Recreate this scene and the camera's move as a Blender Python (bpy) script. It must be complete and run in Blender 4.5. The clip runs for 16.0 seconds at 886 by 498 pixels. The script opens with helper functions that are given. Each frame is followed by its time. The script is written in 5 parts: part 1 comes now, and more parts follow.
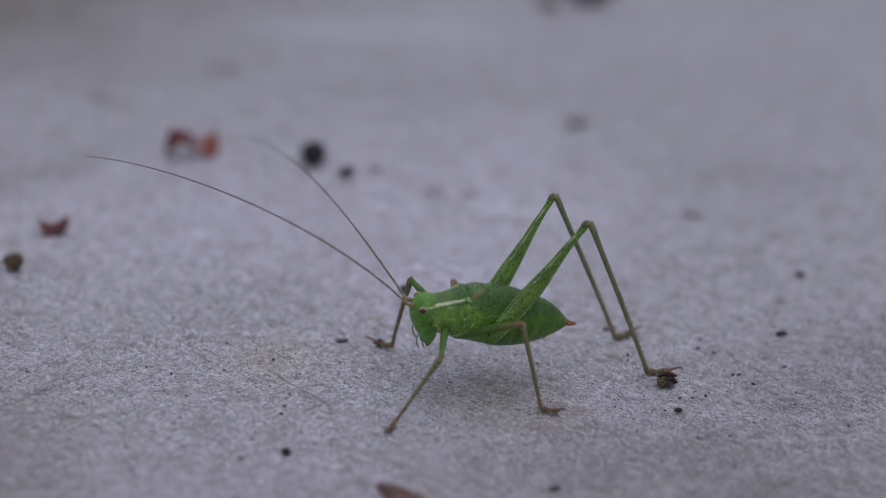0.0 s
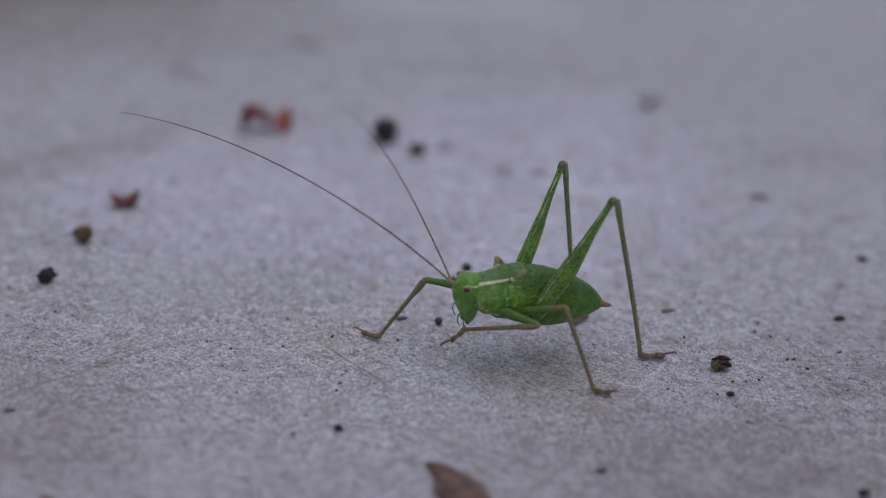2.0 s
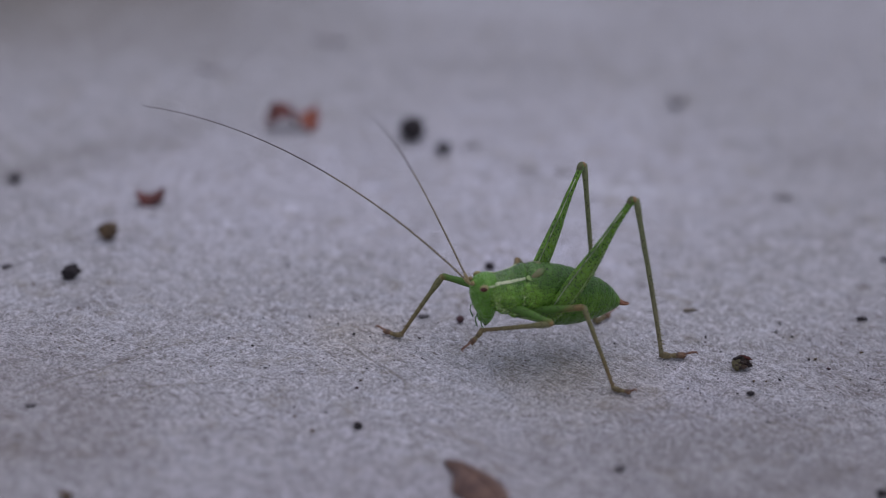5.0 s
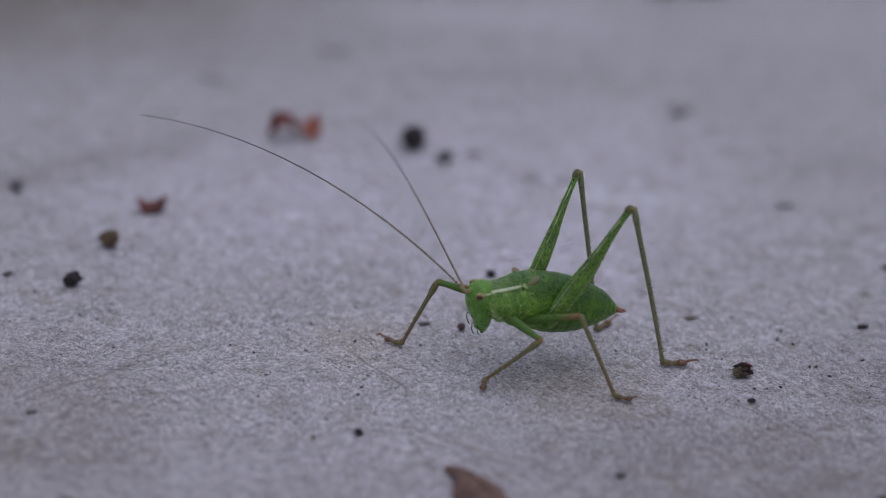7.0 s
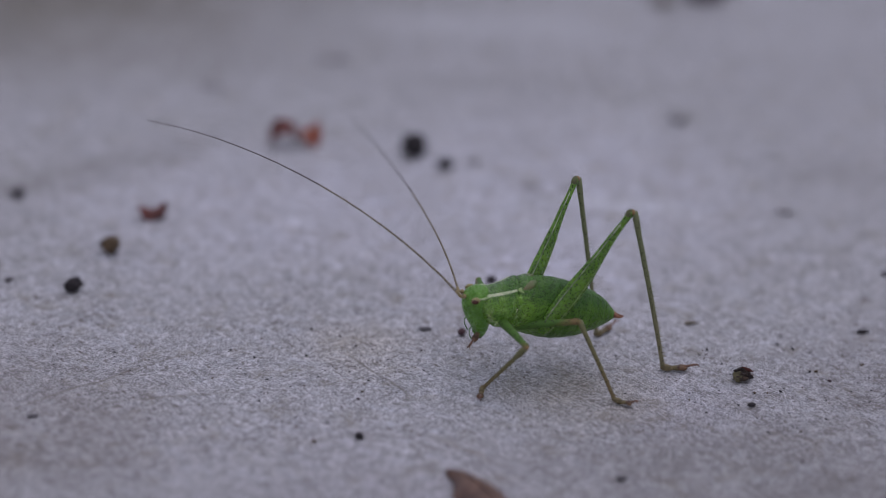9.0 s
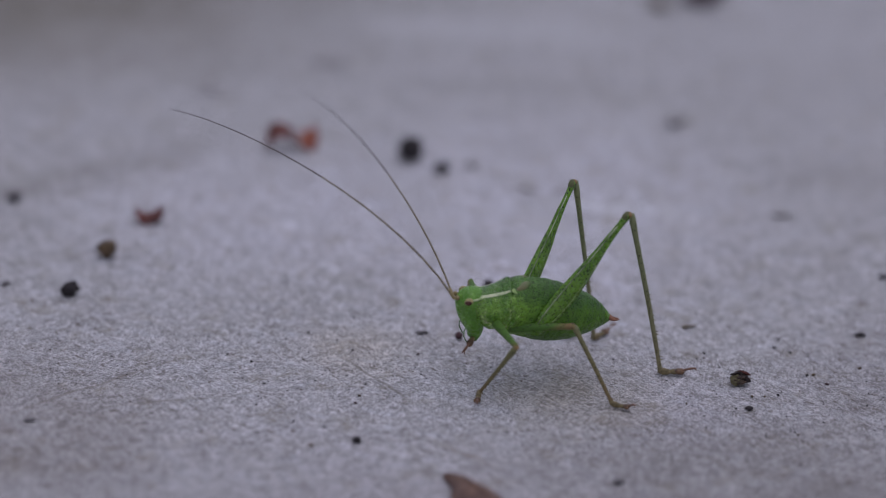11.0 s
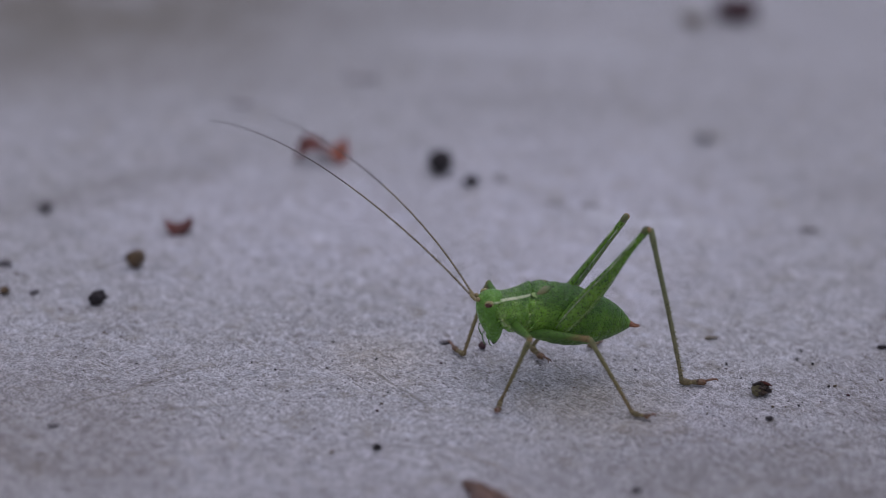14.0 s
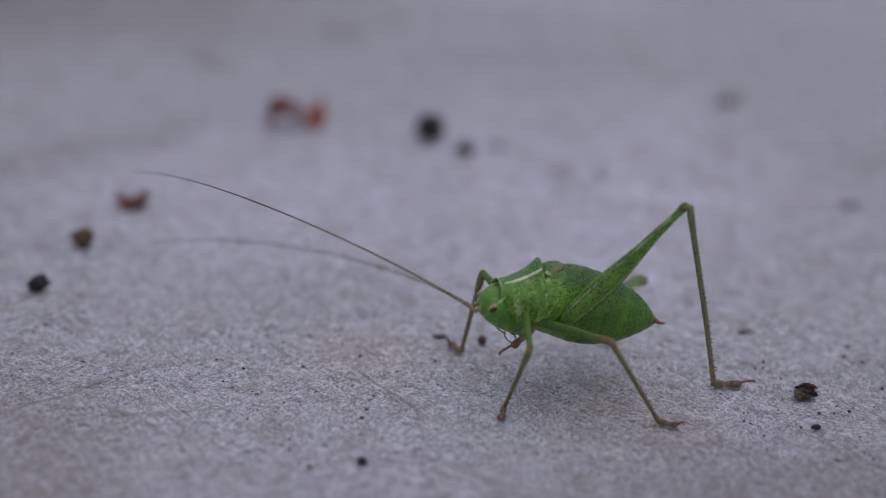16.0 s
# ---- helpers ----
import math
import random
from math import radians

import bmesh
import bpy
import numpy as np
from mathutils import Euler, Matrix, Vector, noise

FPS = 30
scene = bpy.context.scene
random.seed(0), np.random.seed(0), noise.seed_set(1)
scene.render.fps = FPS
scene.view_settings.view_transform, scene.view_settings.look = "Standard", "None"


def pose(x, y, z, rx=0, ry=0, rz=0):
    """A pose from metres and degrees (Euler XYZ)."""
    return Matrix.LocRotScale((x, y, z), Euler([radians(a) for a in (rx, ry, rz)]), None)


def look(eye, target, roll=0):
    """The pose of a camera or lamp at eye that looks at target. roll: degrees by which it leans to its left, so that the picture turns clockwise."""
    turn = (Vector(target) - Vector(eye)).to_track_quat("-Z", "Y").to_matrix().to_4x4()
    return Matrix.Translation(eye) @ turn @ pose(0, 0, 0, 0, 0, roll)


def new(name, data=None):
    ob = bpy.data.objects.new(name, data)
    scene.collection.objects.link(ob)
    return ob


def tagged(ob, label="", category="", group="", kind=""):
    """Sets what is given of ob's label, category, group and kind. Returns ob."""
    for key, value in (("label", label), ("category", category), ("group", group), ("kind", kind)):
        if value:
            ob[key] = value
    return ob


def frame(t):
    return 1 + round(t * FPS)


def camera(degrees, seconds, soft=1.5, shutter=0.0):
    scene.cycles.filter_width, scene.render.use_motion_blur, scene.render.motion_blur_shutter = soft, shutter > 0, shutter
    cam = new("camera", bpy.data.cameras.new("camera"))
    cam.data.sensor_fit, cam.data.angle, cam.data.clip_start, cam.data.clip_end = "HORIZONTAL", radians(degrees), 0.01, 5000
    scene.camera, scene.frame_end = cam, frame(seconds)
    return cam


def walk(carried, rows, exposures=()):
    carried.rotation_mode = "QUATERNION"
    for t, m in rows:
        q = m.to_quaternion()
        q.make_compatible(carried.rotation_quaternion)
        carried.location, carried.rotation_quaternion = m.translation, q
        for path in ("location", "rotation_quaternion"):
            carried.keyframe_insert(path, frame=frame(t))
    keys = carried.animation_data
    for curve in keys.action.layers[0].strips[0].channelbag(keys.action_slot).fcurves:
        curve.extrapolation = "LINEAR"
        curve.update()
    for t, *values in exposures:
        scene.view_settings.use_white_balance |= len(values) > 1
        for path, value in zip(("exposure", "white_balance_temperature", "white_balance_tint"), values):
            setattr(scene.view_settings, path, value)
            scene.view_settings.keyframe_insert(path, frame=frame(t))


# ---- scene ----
MM = 0.001


def mm(x, y, z):
    """A point in millimetres, in metres."""
    return Vector((x * MM, y * MM, z * MM))


# ---- camera: a hand-held macro shot, focused on the cricket ----
cam = camera(16, 16.0, soft=1.0)
cam.data.dof.use_dof = True
cam.data.dof.aperture_fstop = 14.0
walk(cam, [
    (0.0, look(mm(57.60, -250.00, 116.47), mm(20.62, 11.29, -3.79), 2.66)),
    (0.5, look(mm(59.25, -250.49, 116.04), mm(19.98, 10.57, -3.98), 2.61)),
    (1.0, look(mm(61.51, -250.29, 117.66), mm(17.96, 9.37, -3.91), 2.50)),
    (1.5, look(mm(63.62, -250.38, 119.36), mm(16.20, 7.64, -4.23), 2.43)),
    (2.0, look(mm(64.88, -250.36, 119.73), mm(15.18, 6.82, -4.72), 2.36)),
    (2.5, look(mm(66.03, -250.17, 120.19), mm(14.42, 6.36, -4.84), 2.29)),
    (3.0, look(mm(66.60, -249.82, 120.62), mm(13.65, 5.96, -5.36), 2.26)),
    (3.5, look(mm(67.09, -250.18, 120.35), mm(13.25, 5.46, -5.55), 2.16)),
    (4.0, look(mm(67.32, -250.09, 120.25), mm(13.07, 5.63, -5.29), 2.19)),
    (6.5, look(mm(67.55, -250.98, 119.03), mm(12.96, 5.78, -4.24), 2.19)),
    (7.0, look(mm(67.82, -250.82, 119.09), mm(12.88, 5.98, -3.95), 2.20)),
    (7.5, look(mm(68.05, -251.07, 118.55), mm(12.76, 5.98, -3.81), 2.17)),
    (8.0, look(mm(68.03, -251.26, 118.43), mm(12.74, 5.92, -3.63), 2.18)),
    (8.5, look(mm(68.14, -251.51, 118.25), mm(12.83, 5.86, -3.43), 2.14)),
    (9.0, look(mm(68.16, -251.78, 117.93), mm(12.84, 5.84, -3.21), 2.15)),
    (11.5, look(mm(67.89, -251.65, 117.77), mm(13.06, 6.25, -2.99), 2.14)),
    (12.0, look(mm(68.30, -251.84, 117.61), mm(13.18, 6.07, -3.01), 2.12)),
    (12.5, look(mm(68.43, -252.33, 117.40), mm(13.11, 5.83, -2.55), 2.09)),
    (13.0, look(mm(70.07, -252.91, 116.46), mm(12.60, 5.44, -2.09), 2.02)),
    (13.5, look(mm(71.68, -253.10, 116.56), mm(11.67, 4.92, -1.44), 1.96)),
    (14.0, look(mm(72.15, -252.93, 116.87), mm(10.77, 4.64, -1.39), 1.82)),
    (14.5, look(mm(71.68, -251.47, 116.76), mm(10.22, 5.64, -2.47), 1.86)),
    (15.0, look(mm(68.61, -240.31, 112.14), mm(8.01, 16.57, -8.04), 1.88)),
    (15.5, look(mm(65.55, -229.97, 108.41), mm(6.20, 26.51, -13.23), 1.93)),
    (16.0, look(mm(62.11, -221.11, 103.90), mm(4.62, 35.67, -17.99), 2.26)),
], exposures=[(0.0, 0.09, 5980, 22), (16.0, 0.09, 5980, 22)])

# ---- light: an overcast sky ----
world = bpy.data.worlds.new("overcast_sky")
scene.world = world
world.use_nodes = True
wn, wl = world.node_tree.nodes, world.node_tree.links
sky = wn.new("ShaderNodeTexSky")
sky.sky_type, sky.sun_disc = "NISHITA", False
sky.sun_elevation, sky.sun_rotation = radians(79), radians(34)
grey = wn.new("ShaderNodeHueSaturation")
grey.inputs["Saturation"].default_value = 0.30
wl.new(sky.outputs["Color"], grey.inputs["Color"])
wl.new(grey.outputs["Color"], wn["Background"].inputs["Color"])
wn["Background"].inputs["Strength"].default_value = 0.09
sun_data = bpy.data.lights.new("sun", "SUN")
sun_data.energy, sun_data.angle, sun_data.color = 0.75, radians(80), (1.0, 0.98, 0.96)
sun = new("sun", sun_data)
sun.matrix_world = look((0.1, 0.15, 1.0), (0, 0, 0))


# ---- materials ----
class Mat:
    """A node material with short ways to add nodes. Coordinates are in millimetres of the object."""

    def __init__(self, name, rough=0.6):
        self.mat = bpy.data.materials.new(name)
        self.mat.use_nodes = True
        self.n, self.l = self.mat.node_tree.nodes, self.mat.node_tree.links
        self.bsdf = self.n["Principled BSDF"]
        self.bsdf.inputs["Roughness"].default_value = rough
        self.co = self.n.new("ShaderNodeVectorMath")
        self.co.operation = "SCALE"
        self.co.inputs["Scale"].default_value = 1 / MM
        self.l.new(self.n.new("ShaderNodeTexCoord").outputs["Object"], self.co.inputs[0])
        self.height = None

    def put(self, socket, value):
        if hasattr(value, "is_linked"):
            self.l.new(value, socket)
        else:
            socket.default_value = value

    def mapped(self, scale=(1, 1, 1), turn=0.0, at=None):
        """Coordinates turned by an angle and stretched along the turned axes."""
        m = self.n.new("ShaderNodeMapping")
        self.l.new(at or self.co.outputs[0], m.inputs["Vector"])
        m.vector_type = "TEXTURE"
        m.inputs["Scale"].default_value = scale
        m.inputs["Rotation"].default_value = (0, 0, radians(turn))
        return m.outputs[0]

    def noise(self, per_mm, detail=4, rough=0.6, at=None):
        t = self.n.new("ShaderNodeTexNoise")
        self.l.new(at or self.co.outputs[0], t.inputs["Vector"])
        t.inputs["Scale"].default_value, t.inputs["Detail"].default_value, t.inputs["Roughness"].default_value = per_mm, detail, rough
        return t.outputs["Fac"]

    def cells(self, per_mm, feature="F1", at=None, out="Distance", jitter=1.0):
        t = self.n.new("ShaderNodeTexVoronoi")
        t.feature = feature
        self.l.new(at or self.co.outputs[0], t.inputs["Vector"])
        t.inputs["Scale"].default_value, t.inputs["Randomness"].default_value = per_mm, jitter
        return t.outputs[out]

    def ramp(self, value, stops):
        r = self.n.new("ShaderNodeValToRGB")
        while len(r.color_ramp.elements) < len(stops):
            r.color_ramp.elements.new(0.5)
        for e, (p, c) in zip(r.color_ramp.elements, stops):
            e.position, e.color = p, (*c, 1) if len(c) == 3 else c
        self.l.new(value, r.inputs["Fac"])
        return r.outputs["Color"]

    def grade(self, value, a, b, lo=0.0, hi=1.0):
        r = self.n.new("ShaderNodeMapRange")
        self.put(r.inputs["Value"], value)
        for key, v in (("From Min", a), ("From Max", b), ("To Min", lo), ("To Max", hi)):
            r.inputs[key].default_value = v
        return r.outputs["Result"]

    def mix(self, fac, a, b, mode="MIX"):
        m = self.n.new("ShaderNodeMix")
        m.data_type, m.blend_type = "RGBA", mode
        self.put(m.inputs["Factor"], fac)
        self.put(m.inputs["A"], a if hasattr(a, "is_linked") else (*a, 1))
        self.put(m.inputs["B"], b if hasattr(b, "is_linked") else (*b, 1))
        return m.outputs["Result"]

    def calc(self, op, a, b):
        m = self.n.new("ShaderNodeMath")
        m.operation = op
        self.put(m.inputs[0], a)
        self.put(m.inputs[1], b)
        return m.outputs[0]

    def colour(self, value):
        self.put(self.bsdf.inputs["Base Color"], value if hasattr(value, "is_linked") else (*value, 1))
        return self

    def bump(self, value, depth_mm, strength=1.0):
        b = self.n.new("ShaderNodeBump")
        b.inputs["Distance"].default_value, b.inputs["Strength"].default_value = depth_mm * MM, strength
        self.l.new(value, b.inputs["Height"])
        if self.height:
            self.l.new(self.height, b.inputs["Normal"])
        self.height = b.outputs["Normal"]
        self.l.new(self.height, self.bsdf.inputs["Normal"])
        return self

    def random(self):
        return self.n.new("ShaderNodeObjectInfo").outputs["Random"]


def ground_material():
    m = Mat("weathered_pale_paint", 0.62)
    m.bsdf.inputs["Specular IOR Level"].default_value = 0.45
    along = m.mapped((2.6, 1.0, 1.0), 26)
    broad = m.noise(0.055, 4, 0.55, along)
    patch = m.noise(0.17, 5, 0.65, along)
    fleck = m.noise(1.1, 4, 0.6)
    grain = m.noise(4.2, 4, 0.65)
    fine = m.noise(10.0, 2, 0.6)
    base = m.ramp(broad, [(0.34, (0.40, 0.39, 0.39)), (0.50, (0.475, 0.47, 0.485)), (0.66, (0.56, 0.56, 0.59))])
    base = m.mix(m.grade(patch, 0.46, 0.66, 0.0, 0.50), base, (0.37, 0.355, 0.35))
    base = m.mix(m.grade(patch, 0.46, 0.30, 0.0, 0.45), base, (0.56, 0.56, 0.59))
    # brownish and bluish mottling, one to three millimetres across
    tone = m.noise(0.42, 5, 0.65)
    base = m.mix(m.grade(tone, 0.50, 0.66, 0.0, 0.50), base, (0.41, 0.375, 0.33))
    base = m.mix(m.grade(tone, 0.49, 0.33, 0.0, 0.60), base, (0.58, 0.60, 0.67))
    base = m.mix(m.grade(fleck, 0.49, 0.64, 0.0, 0.75), base, (0.26, 0.243, 0.24))
    base = m.mix(m.grade(fleck, 0.48, 0.32, 0.0, 0.40), base, (0.60, 0.595, 0.625))
    # pale bluish and dull brown dabs along the brushing
    dab = m.noise(0.62, 3, 0.5, m.mapped((2.0, 0.75, 1), -12))
    base = m.mix(m.grade(dab, 0.46, 0.33, 0.0, 0.70), base, (0.62, 0.65, 0.715))
    base = m.mix(m.grade(dab, 0.53, 0.66, 0.0, 0.75), base, (0.235, 0.225, 0.20))
    smear = m.noise(0.75, 4, 0.6, m.mapped((1.9, 0.8, 1), 14))
    base = m.mix(m.grade(smear, 0.52, 0.66, 0.0, 0.65), base, (0.24, 0.21, 0.185))
    base = m.mix(m.grade(grain, 0.52, 0.64, 0.0, 0.85), base, (0.165, 0.15, 0.148))
    base = m.mix(m.grade(grain, 0.465, 0.36, 0.0, 0.60), base, (0.70, 0.695, 0.72))
    base = m.mix(m.grade(fine, 0.54, 0.63, 0.0, 0.70), base, (0.18, 0.165, 0.16))
    base = m.mix(m.grade(fine, 0.465, 0.37, 0.0, 0.65), base, (0.76, 0.755, 0.78))
    # brushed strokes that fan out: up to one side, down to the other
    place = m.n.new("ShaderNodeSeparateXYZ")
    m.l.new(m.co.outputs[0], place.inputs[0])
    turned = m.grade(place.outputs["X"], 16.0, 34.0, 0.0, 1.0)
    for scale, much in ((1.5, 0.55), (3.2, 0.60)):
        sides = []
        for turn in (48, -34):
            sides.append(m.noise(scale, 3, 0.55, m.mapped((2.6, 0.62, 1), turn)))
        stroke = m.mix(turned, sides[0], sides[1])
        base = m.mix(m.grade(stroke, 0.54, 0.66, 0.0, much), base, (0.20, 0.185, 0.18))
        base = m.mix(m.grade(stroke, 0.45, 0.34, 0.0, much * 0.8), base, (0.66, 0.655, 0.68))
    # a bent space for fine wrinkles and fibres
    sway = m.n.new("ShaderNodeMix")
    sway.data_type = "VECTOR"
    sway.inputs["Factor"].default_value = 0.22
    warp = m.n.new("ShaderNodeTexNoise")
    m.l.new(m.co.outputs[0], warp.inputs["Vector"])
    warp.inputs["Scale"].default_value = 1.1
    m.l.new(m.co.outputs[0], sway.inputs["A"])
    m.l.new(warp.outputs["Color"], sway.inputs["B"])
    fibres = []
    for turn, scale in ((8, 6.4), (62, 5.8), (100, 7.0), (140, 6.0)):
        fibre = m.noise(scale, 1, 0.4, m.mapped((4.6, 0.62, 1), turn, sway.outputs["Result"]))
        fibres.append(fibre)
        base = m.mix(m.grade(fibre, 0.64, 0.685, 0.0, 0.70), base, (0.80, 0.775, 0.80))
        base = m.mix(m.grade(fibre, 0.37, 0.32, 0.0, 0.55), base, (0.18, 0.17, 0.165))
    # short cracks: dark lines with a pale lip
    for scale, turn, much in ((2.4, 20, 0.85), (3.4, 78, 0.85), (2.8, 118, 0.75)):
        wave = m.noise(scale, 2, 0.5, m.mapped((1.6, 0.85, 1), turn))
        where = m.grade(m.noise(0.9, 4, 0.65, m.mapped((1.5, 1, 1), turn)), 0.46, 0.62, 0.0, much)
        for level, tint in ((0.5, (0.10, 0.09, 0.09)), (0.522, (0.80, 0.795, 0.82))):
            vein = m.calc("ABSOLUTE", m.calc("SUBTRACT", wave, level), 0.0)
            base = m.mix(m.calc("MULTIPLY", m.grade(vein, 0.006, 0.017, 1.0, 0.0), where), base, tint)
    stain = m.noise(0.30, 5, 0.7)
    base = m.mix(m.grade(stain, 0.54, 0.70, 0.0, 0.55), base, (0.25, 0.215, 0.15))
    # a large patch of brownish dirt in one corner of the slab
    far = m.n.new("ShaderNodeVectorMath")
    far.operation = "DISTANCE"
    m.l.new(m.mapped((1.5, 1.0, 1.0), 26), far.inputs[0])
    far.inputs[1].default_value = (-8.0, 64.0, 0.0)
    dirt = m.calc("MULTIPLY", m.grade(far.outputs["Value"], 34.0, 6.0, 0.0, 1.0), m.grade(m.noise(0.10, 4, 0.6), 0.3, 0.6, 0.3, 1.0))
    base = m.mix(m.calc("MULTIPLY", dirt, 1.0), base, (0.20, 0.185, 0.16))
    # uneven light put into the colour: dim near edge, pale middle; brownish stains too
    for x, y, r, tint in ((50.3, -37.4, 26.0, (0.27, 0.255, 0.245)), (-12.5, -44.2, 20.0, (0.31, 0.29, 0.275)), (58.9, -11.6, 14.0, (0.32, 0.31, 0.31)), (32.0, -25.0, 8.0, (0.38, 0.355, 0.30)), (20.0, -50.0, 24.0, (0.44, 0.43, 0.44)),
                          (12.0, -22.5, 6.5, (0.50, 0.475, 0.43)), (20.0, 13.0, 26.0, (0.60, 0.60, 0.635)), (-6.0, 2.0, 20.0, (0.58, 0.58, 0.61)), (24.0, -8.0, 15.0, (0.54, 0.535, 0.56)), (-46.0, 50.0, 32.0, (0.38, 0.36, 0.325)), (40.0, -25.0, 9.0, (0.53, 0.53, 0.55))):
        toned = m.n.new("ShaderNodeVectorMath")
        toned.operation = "DISTANCE"
        m.l.new(m.co.outputs[0], toned.inputs[0])
        toned.inputs[1].default_value = (x, y, 0.0)
        base = m.mix(m.calc("MULTIPLY", m.grade(toned.outputs["Value"], r, r * 0.3, 0.0, 1.0), m.grade(m.noise(0.14, 4, 0.6), 0.3, 0.6, 0.3, 0.85)), base, tuple(min(1.4, c / 0.46) for c in tint), "MULTIPLY")
    # streaks: from, heading, length, half width, strength, colour
    for x, y, turn, long, wide, much, tint in (
            (-31.9, -5.5, 49, 34, 2.2, 0.55, (0.27, 0.25, 0.24)), (-14.0, -43.9, 53, 24, 0.14, 0.90, (0.20, 0.175, 0.14)), (10.0, -22.6, -40, 13, 0.14, 0.85, (0.17, 0.15, 0.12)), (-6.0, -38.5, 30, 16, 0.18, 0.6, (0.24, 0.22, 0.19)), (19.2, 12.3, 8, 17, 1.0, 0.75, (0.66, 0.66, 0.68)),
            (-5.1, 34.7, 19, 28, 1.8, 0.40, (0.28, 0.265, 0.26)), (38.0, 25.8, 9, 21, 2.5, 0.45, (0.27, 0.25, 0.24)), (20.6, -35.1, -30, 10, 0.35, 0.55, (0.25, 0.21, 0.16)),
            (30.0, -28.4, 0, 9, 0.5, 0.45, (0.27, 0.23, 0.18)), (-14.3, 52.5, 9, 40, 2.5, 0.50, (0.62, 0.62, 0.65)), (-34.2, -6.2, 47, 34, 1.6, 0.35, (0.29, 0.275, 0.25)), (-50.4, 35.9, 33, 26, 2.6, 0.75, (0.22, 0.205, 0.18))):
        p = m.mapped((1, 1, 1), turn)
        shift = p.node
        shift.inputs["Location"].default_value = (x, y, 0)
        cut = m.n.new("ShaderNodeSeparateXYZ")
        m.l.new(p, cut.inputs[0])
        sway_y = m.calc("ADD", cut.outputs["Y"], m.grade(m.noise(0.12, 3), 0.3, 0.7, -min(1.6, wide * 2.5), min(1.6, wide * 2.5)))
        across = m.grade(m.calc("ABSOLUTE", sway_y, 0.0), wide * 1.6, wide * 0.2, 0.0, 1.0)
        ends = m.calc("MULTIPLY", m.grade(cut.outputs["X"], 0.0, long * 0.3), m.grade(cut.outputs["X"], long, long * 0.7))
        mask = m.calc("MULTIPLY", m.calc("MULTIPLY", across, ends), m.grade(m.noise(0.5, 4, 0.65), 0.32, 0.6, 0.15, much))
        base = m.mix(mask, base, tint)
    # brown blots and dark pinholes, thicker in some places than in others
    thick = m.grade(m.noise(0.11, 3, 0.6), 0.36, 0.60, 0.40, 1.0)
    for scale, turn, cut, tint in ((0.85, -20, 0.635, (0.15, 0.125, 0.10)), (1.5, -34, 0.61, (0.13, 0.105, 0.08)), (2.3, 48, 0.63, (0.11, 0.10, 0.10))):
        blot = m.noise(scale, 3, 0.55, m.mapped((1.7, 0.8, 1), turn))
        base = m.mix(m.calc("MULTIPLY", m.grade(blot, cut, cut + 0.07, 0.0, 0.85), thick), base, tint)
    for scale, size, much in ((1.0, 0.10, 0.9), (2.2, 0.13, 0.85), (3.6, 0.15, 0.75)):
        dots = m.cells(scale)
        base = m.mix(m.calc("MULTIPLY", m.grade(dots, size * 0.7, size * 1.2, much, 0.0), thick), base, (0.055, 0.047, 0.05))
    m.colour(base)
    m.bump(grain, 0.20, 0.85)
    m.bump(fibres[0], 0.08, 0.6)
    m.bump(fibres[1], 0.08, 0.6)
    m.bump(fleck, 0.22, 0.7)
    return m.mat


